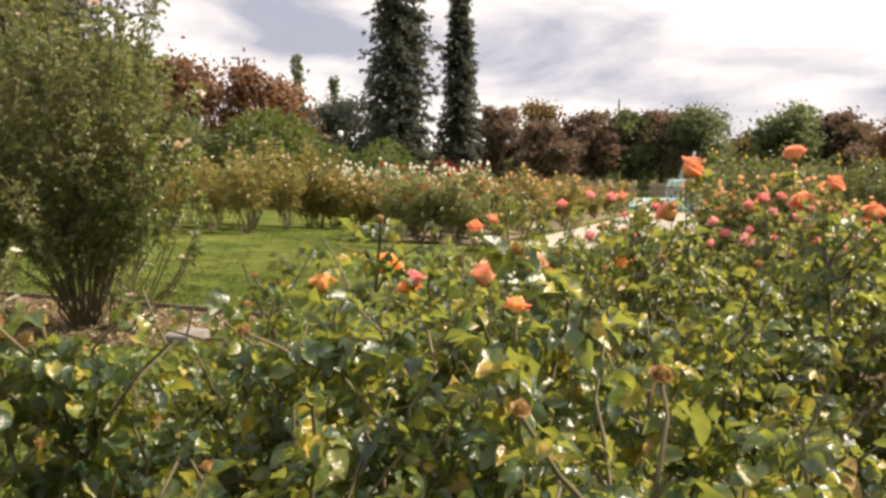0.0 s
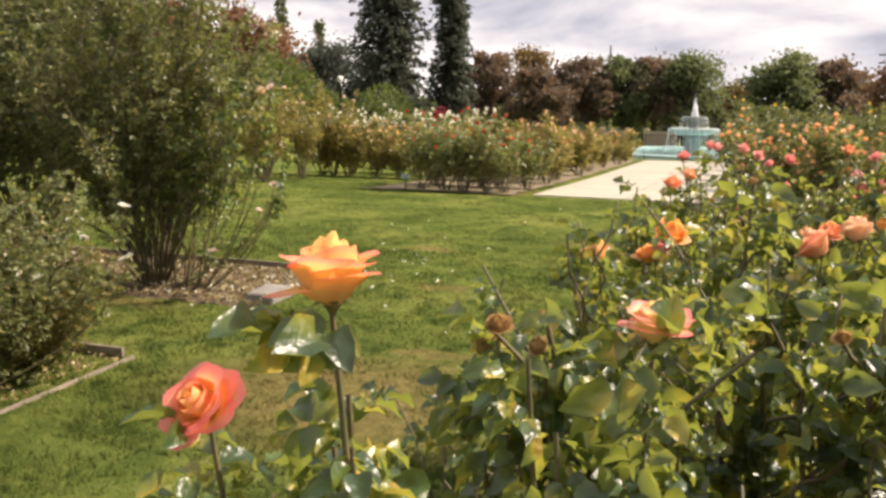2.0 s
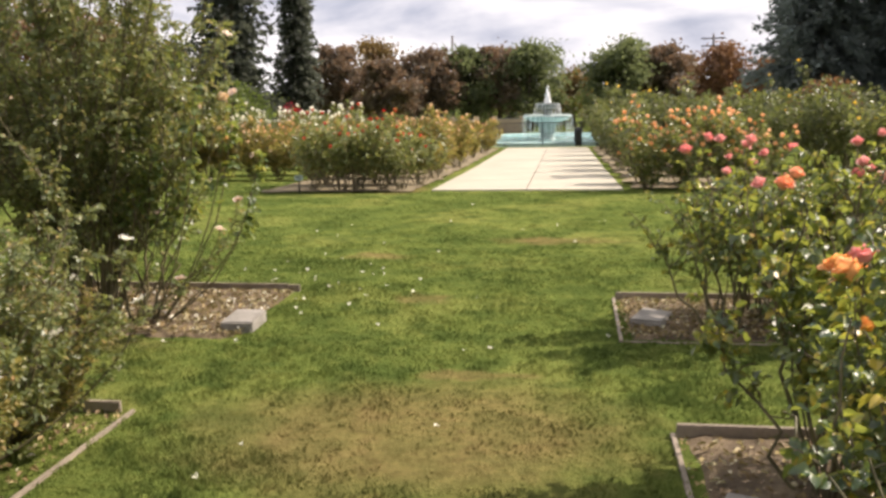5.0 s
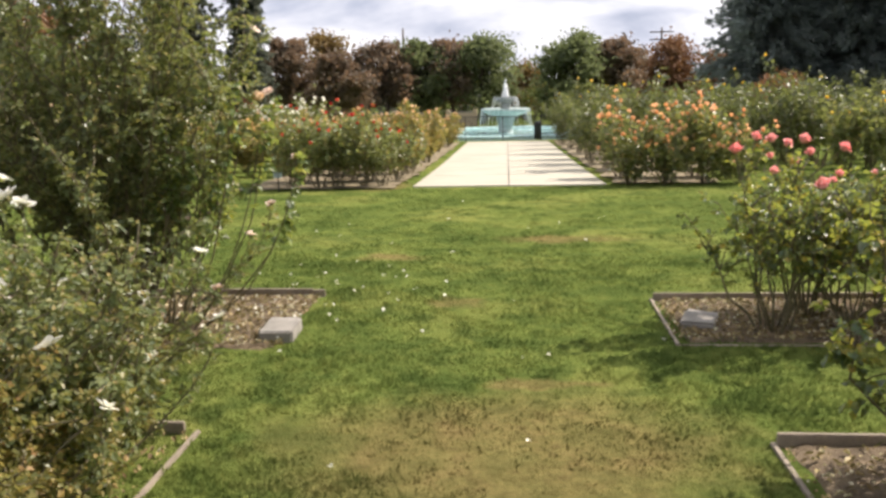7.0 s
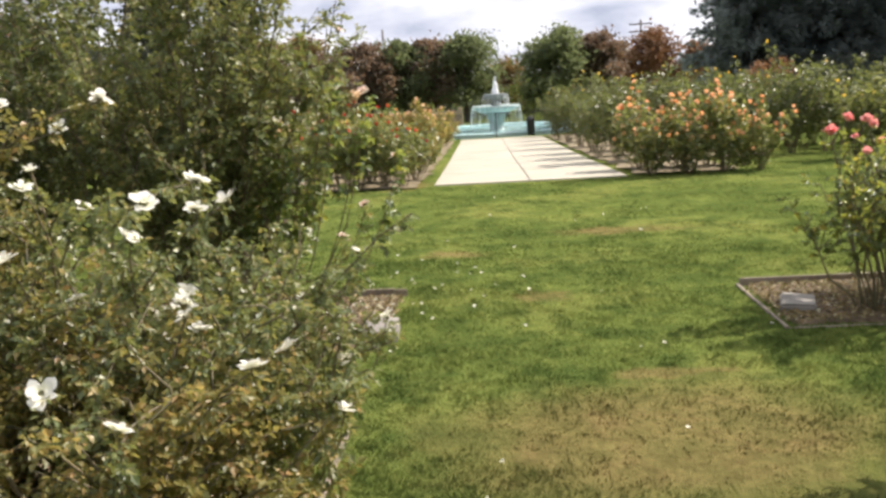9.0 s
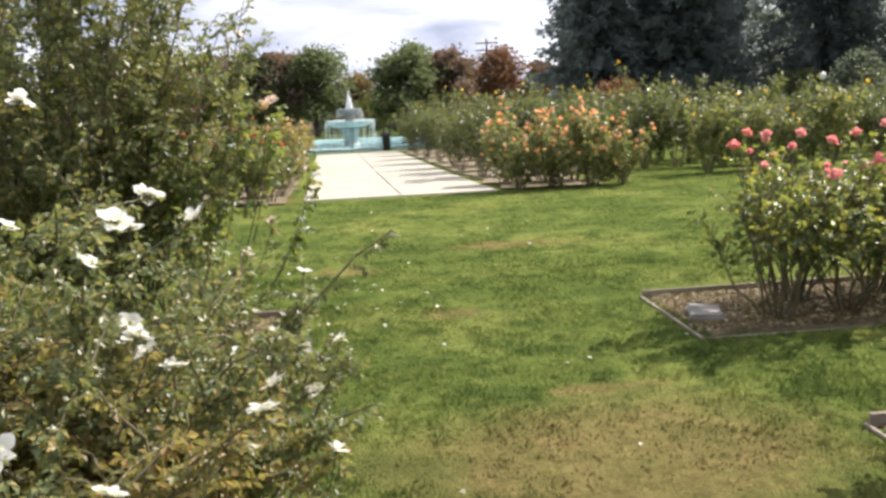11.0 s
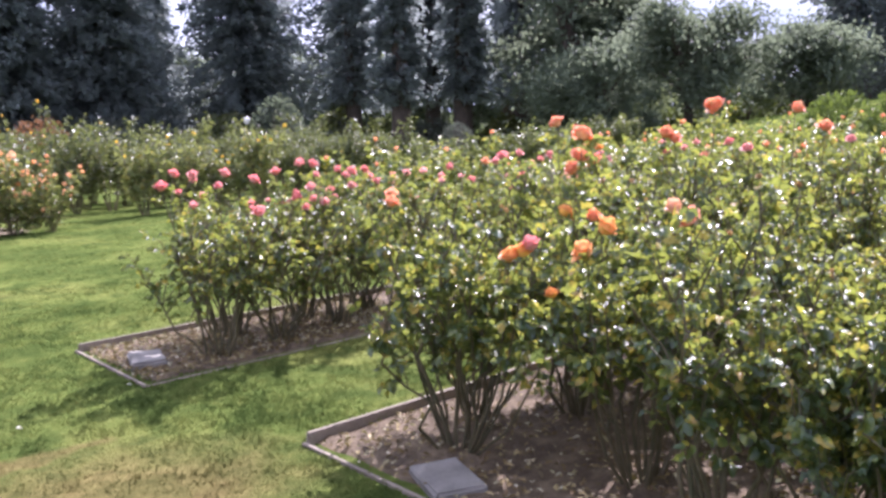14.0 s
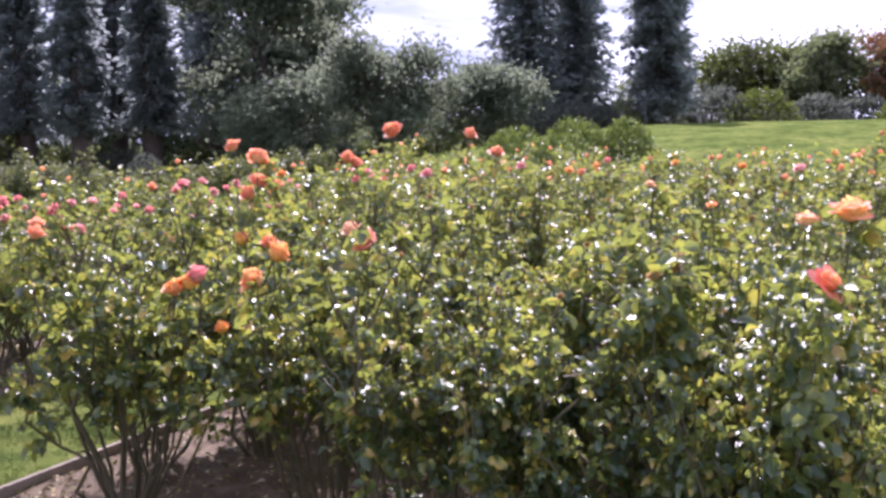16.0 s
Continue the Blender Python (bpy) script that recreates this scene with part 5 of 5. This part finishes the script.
# white bushes
low_white = rose_bush((-2.05, 2.75, 0.0), "low sprawling white rose bush with small yellowing leaves", 529, 1.0, 0.78, 36, 6500, 0.032, "white", 6, RUSTY_LEAF, G, bare=0.0, wild=0.15)
copy_thing(low_white, pose(-2.05, 3.95, 0, 0, 0, 140)).scale = (0.62, 0.62, 0.8)
rose_bush((-3.0, 2.95, 0.0), "sprawling white rose bush with small yellowing leaves", 528, 1.2, 0.85, 34, 5500, 0.034, "white", 6, RUSTY_LEAF, G, bare=0.0, wild=0.2)
rose_bush((-2.13, 3.45, 0.0), "sprawling white rose bush with small browning leaves", 530, 1.32, 0.92, 46, 10500, 0.032, "white", 8, OLIVE_LEAF, G, bare=0.03, wild=0.35,
          targets=[(-1.45, 4.19, 1.04), (-1.315, 4.035, 0.765), (-1.55, 3.82, 0.89), (-1.327, 2.92, 0.76), (-1.40, 3.45, 0.76), (-2.0, 3.43, 1.05), (-1.75, 2.85, 1.07), (-1.8, 2.3, 0.96), (-2.05, 3.78, 1.33), (-2.1, 2.5, 1.0)])
rose_bush((-3.5, 3.5, 0.0), "white rose bush with small leaves", 531, 1.6, 1.0, 36, 6500, 0.036, "white", 8, RUSTY_LEAF, G, bare=0.05)
rose_bush((-2.82, 6.25, 0.0), "tall shrub rose with pale blooms and arching canes", 532, 2.95, 1.12, 52, 8500, 0.046, "blush", 8, OLIVE_LEAF, G, bare=0.24, wild=0.30, targets=[(-1.75, 6.45, 0.95), (-2.0, 5.9, 0.45), (-1.9, 6.8, 2.2), (-1.94, 6.52, 0.71), (-2.26, 6.15, 0.89)])
rose_bush((-2.50, 6.25, 0.0), "arching shrub rose with green and yellow leaves and pale blooms", 537, 1.75, 0.36, 8, 430, 0.046, "blush", 1, ARCHING_LEAF, G, bare=0.5, wild=0.6, lean=(0.14, 0.0), fine=True, hues=("blush", "blush", "", "", "", "cream"),
          targets=[(-1.68, 6.3, 1.75), (-1.47, 6.14, 1.315), (-2.10, 6.30, 2.20), (-1.55, 6.2, 1.05), (-1.85, 6.0, 1.90), (-1.72, 6.22, 1.70)])
rose_bush((-4.5, 6.6, 0.0), "tall shrub rose with pale blooms and arching canes", 533, 3.3, 1.3, 40, 6000, 0.055, "blush", 5, DUSKY_LEAF, G, wild=0.4, bare=0.25)
rose_bush((-6.2, 6.4, 0.0), "tall shrub rose with pale blooms and arching canes", 534, 3.3, 1.3, 32, 3000, 0.055, "blush", 5, DUSKY_LEAF, G, wild=0.4, bare=0.25)
rose_bush((-4.6, 4.0, 0.0), "tall dark shrub rose with few red blooms", 535, 2.9, 1.1, 34, 5200, 0.05, "coral", 4, DUSKY_LEAF, G, wild=0.4, bare=0.2)
rose_bush((-6.2, 3.8, 0.0), "tall dark shrub rose with few red blooms", 536, 2.9, 1.1, 26, 1800, 0.05, "coral", 4, DUSKY_LEAF, G, wild=0.4, bare=0.2)


# ---- small things ----
def utility_pole(x, y, h, arms):
    t = thing("utility_pole", (x, y, rise(x, y)), "brown wooden utility pole beyond the trees", "pole")
    part("shaft", lathe([(0.16, -0.2), (0.13, h * 0.5), (0.09, h)], 10), POLE_WOOD, t, "", True)
    for z in arms:
        part("crossarm", box(-1.1, 1.1, -0.06, 0.06, z - 0.06, z + 0.06), POLE_WOOD, t)


utility_pole(-11.7, 91.4, 9.4, [])
utility_pole(13.6, 87.3, 8.5, [8.1, 7.4])


def lamp_post(x, y, h):
    t = thing("lamp_post", (x, y, rise(x, y)), "slim lamp post with a white globe", "lamp post")
    part("post", lathe([(0.09, 0), (0.09, 0.25), (0.05, 0.3), (0.04, h - 0.35), (0.08, h - 0.3)], 12), IRON, t, "", True)
    part("globe", lathe([(0.05, h - 0.3), (0.10, h - 0.24), (0.12, h - 0.14), (0.10, h - 0.04), (0.03, h)], 16), WHITE_PAINT, t, "white globe", True)


lamp_post(-14.7, 34.7, 3.4)
lamp_post(16.7, 31.7, 2.5)


def picnic_table(x, y):
    t = thing("picnic_table", (x, y, rise(x, y)), "grey picnic table on the far lawn", "table")
    part("tabletop", box(-0.9, 0.9, -0.38, 0.38, 0.70, 0.75, 0.01), STONE, t)
    for s in (-1, 1):
        part("bench", box(-0.9, 0.9, s * 0.72 - 0.13, s * 0.72 + 0.13, 0.42, 0.46, 0.01), STONE, t)
        part("leg", box(s * 0.65 - 0.04, s * 0.65 + 0.04, -0.75, 0.75, 0.36, 0.42), STONE, t)
        part("support", box(s * 0.65 - 0.04, s * 0.65 + 0.04, -0.06, 0.06, -0.02, 0.70), STONE, t)


picnic_table(40.2, 9.3)


def litter_bin(x, y):
    t = thing("litter_bin", (x, y, rise(x, y) + 0.03), "dark green metal litter bin on the fountain apron", "litter bin")
    part("body", lathe([(0.16, 0.0), (0.18, 0.04), (0.19, 0.66), (0.21, 0.70)], 20), IRON, t, "", True)
    part("lid", lathe([(0.21, 0.70), (0.22, 0.73), (0.18, 0.82), (0.08, 0.87), (0.03, 0.88)], 20), IRON, t, "domed lid", True)


litter_bin(0.95, 43.0)


def garden_wall(x, y, w, h):
    t = thing("garden_wall", (x, y, rise(x, y)), "low tan stucco wall with a cap under the far trees", "wall", "tan walls")
    part("body", box(-w / 2, w / 2, -0.12, 0.12, -0.2, h), STUCCO, t)
    part("cap", box(-w / 2 - 0.05, w / 2 + 0.05, -0.17, 0.17, h, h + 0.08, 0.01), STONE, t)
    for s in (-1, 1):
        part("pier", box(s * w / 2 - 0.18, s * w / 2 + 0.18, -0.2, 0.2, -0.2, h + 0.25, 0.01), STUCCO, t)


for x, w in ((-15.2, 2.4), (-11.4, 2.6), (-8.2, 2.0), (-4.6, 2.2)):
    garden_wall(x, 72.0, w, 1.1)


def plant_label(x, y, turn):
    t = thing("plant_label", (x, y, rise(x, y)), "small pale blue plant label on a dark stake", "plant label", "plant labels")
    t.rotation_euler.z = radians(turn)
    part("stake", box(-0.012, 0.012, -0.006, 0.006, -0.05, 0.30), IRON, t)
    plate = part("plate", box(-0.08, 0.08, -0.012, -0.004, 0.26, 0.36, 0.002), BASIN, t, "pale plate")
    for k, w in enumerate((0.12, 0.09, 0.10)):
        part("text_bar", box(-w / 2, w / 2, -0.0145, -0.0125, 0.335 - 0.025 * k, 0.345 - 0.025 * k), IRON, plate)


plant_label(-4.5, 16.45, 5)


def fallen_petals():
    rng = np.random.default_rng(9)
    n, bed_share = 120, 55
    p = np.stack([rng.uniform(-3.0, 1.2, n), 3.2 + 11 * rng.random(n) ** 1.3, np.full(n, 0.030)], 1)
    p[:35] = np.stack([-1.8 + rng.normal(0, 0.55, 35), 7.5 + rng.normal(0, 0.8, 35), np.full(35, 0.030)], 1)
    p[35 : 35 + bed_share] = np.stack([rng.uniform(-2.9, -1.62, bed_share), rng.uniform(5.9, 7.2, bed_share), np.full(bed_share, 0.046)], 1)
    p[:, 2] += [rise(a, b) for a, b in p[:, :2]]
    d = rng.normal(0, 1, (n, 3)) * (1, 1, 0.1)
    v, f = leaflets(p, d, np.array([0, 0, 1.0]) + rng.normal(0, 0.3, (n, 3)), rng.uniform(0.02, 0.045, n), rng.uniform(0.02, 0.035, n))
    tagged(mesh_object("fallen_petals", v, f, FALLEN), "white rose petals fallen on the grass", "petals", kind="stuff")


fallen_petals()
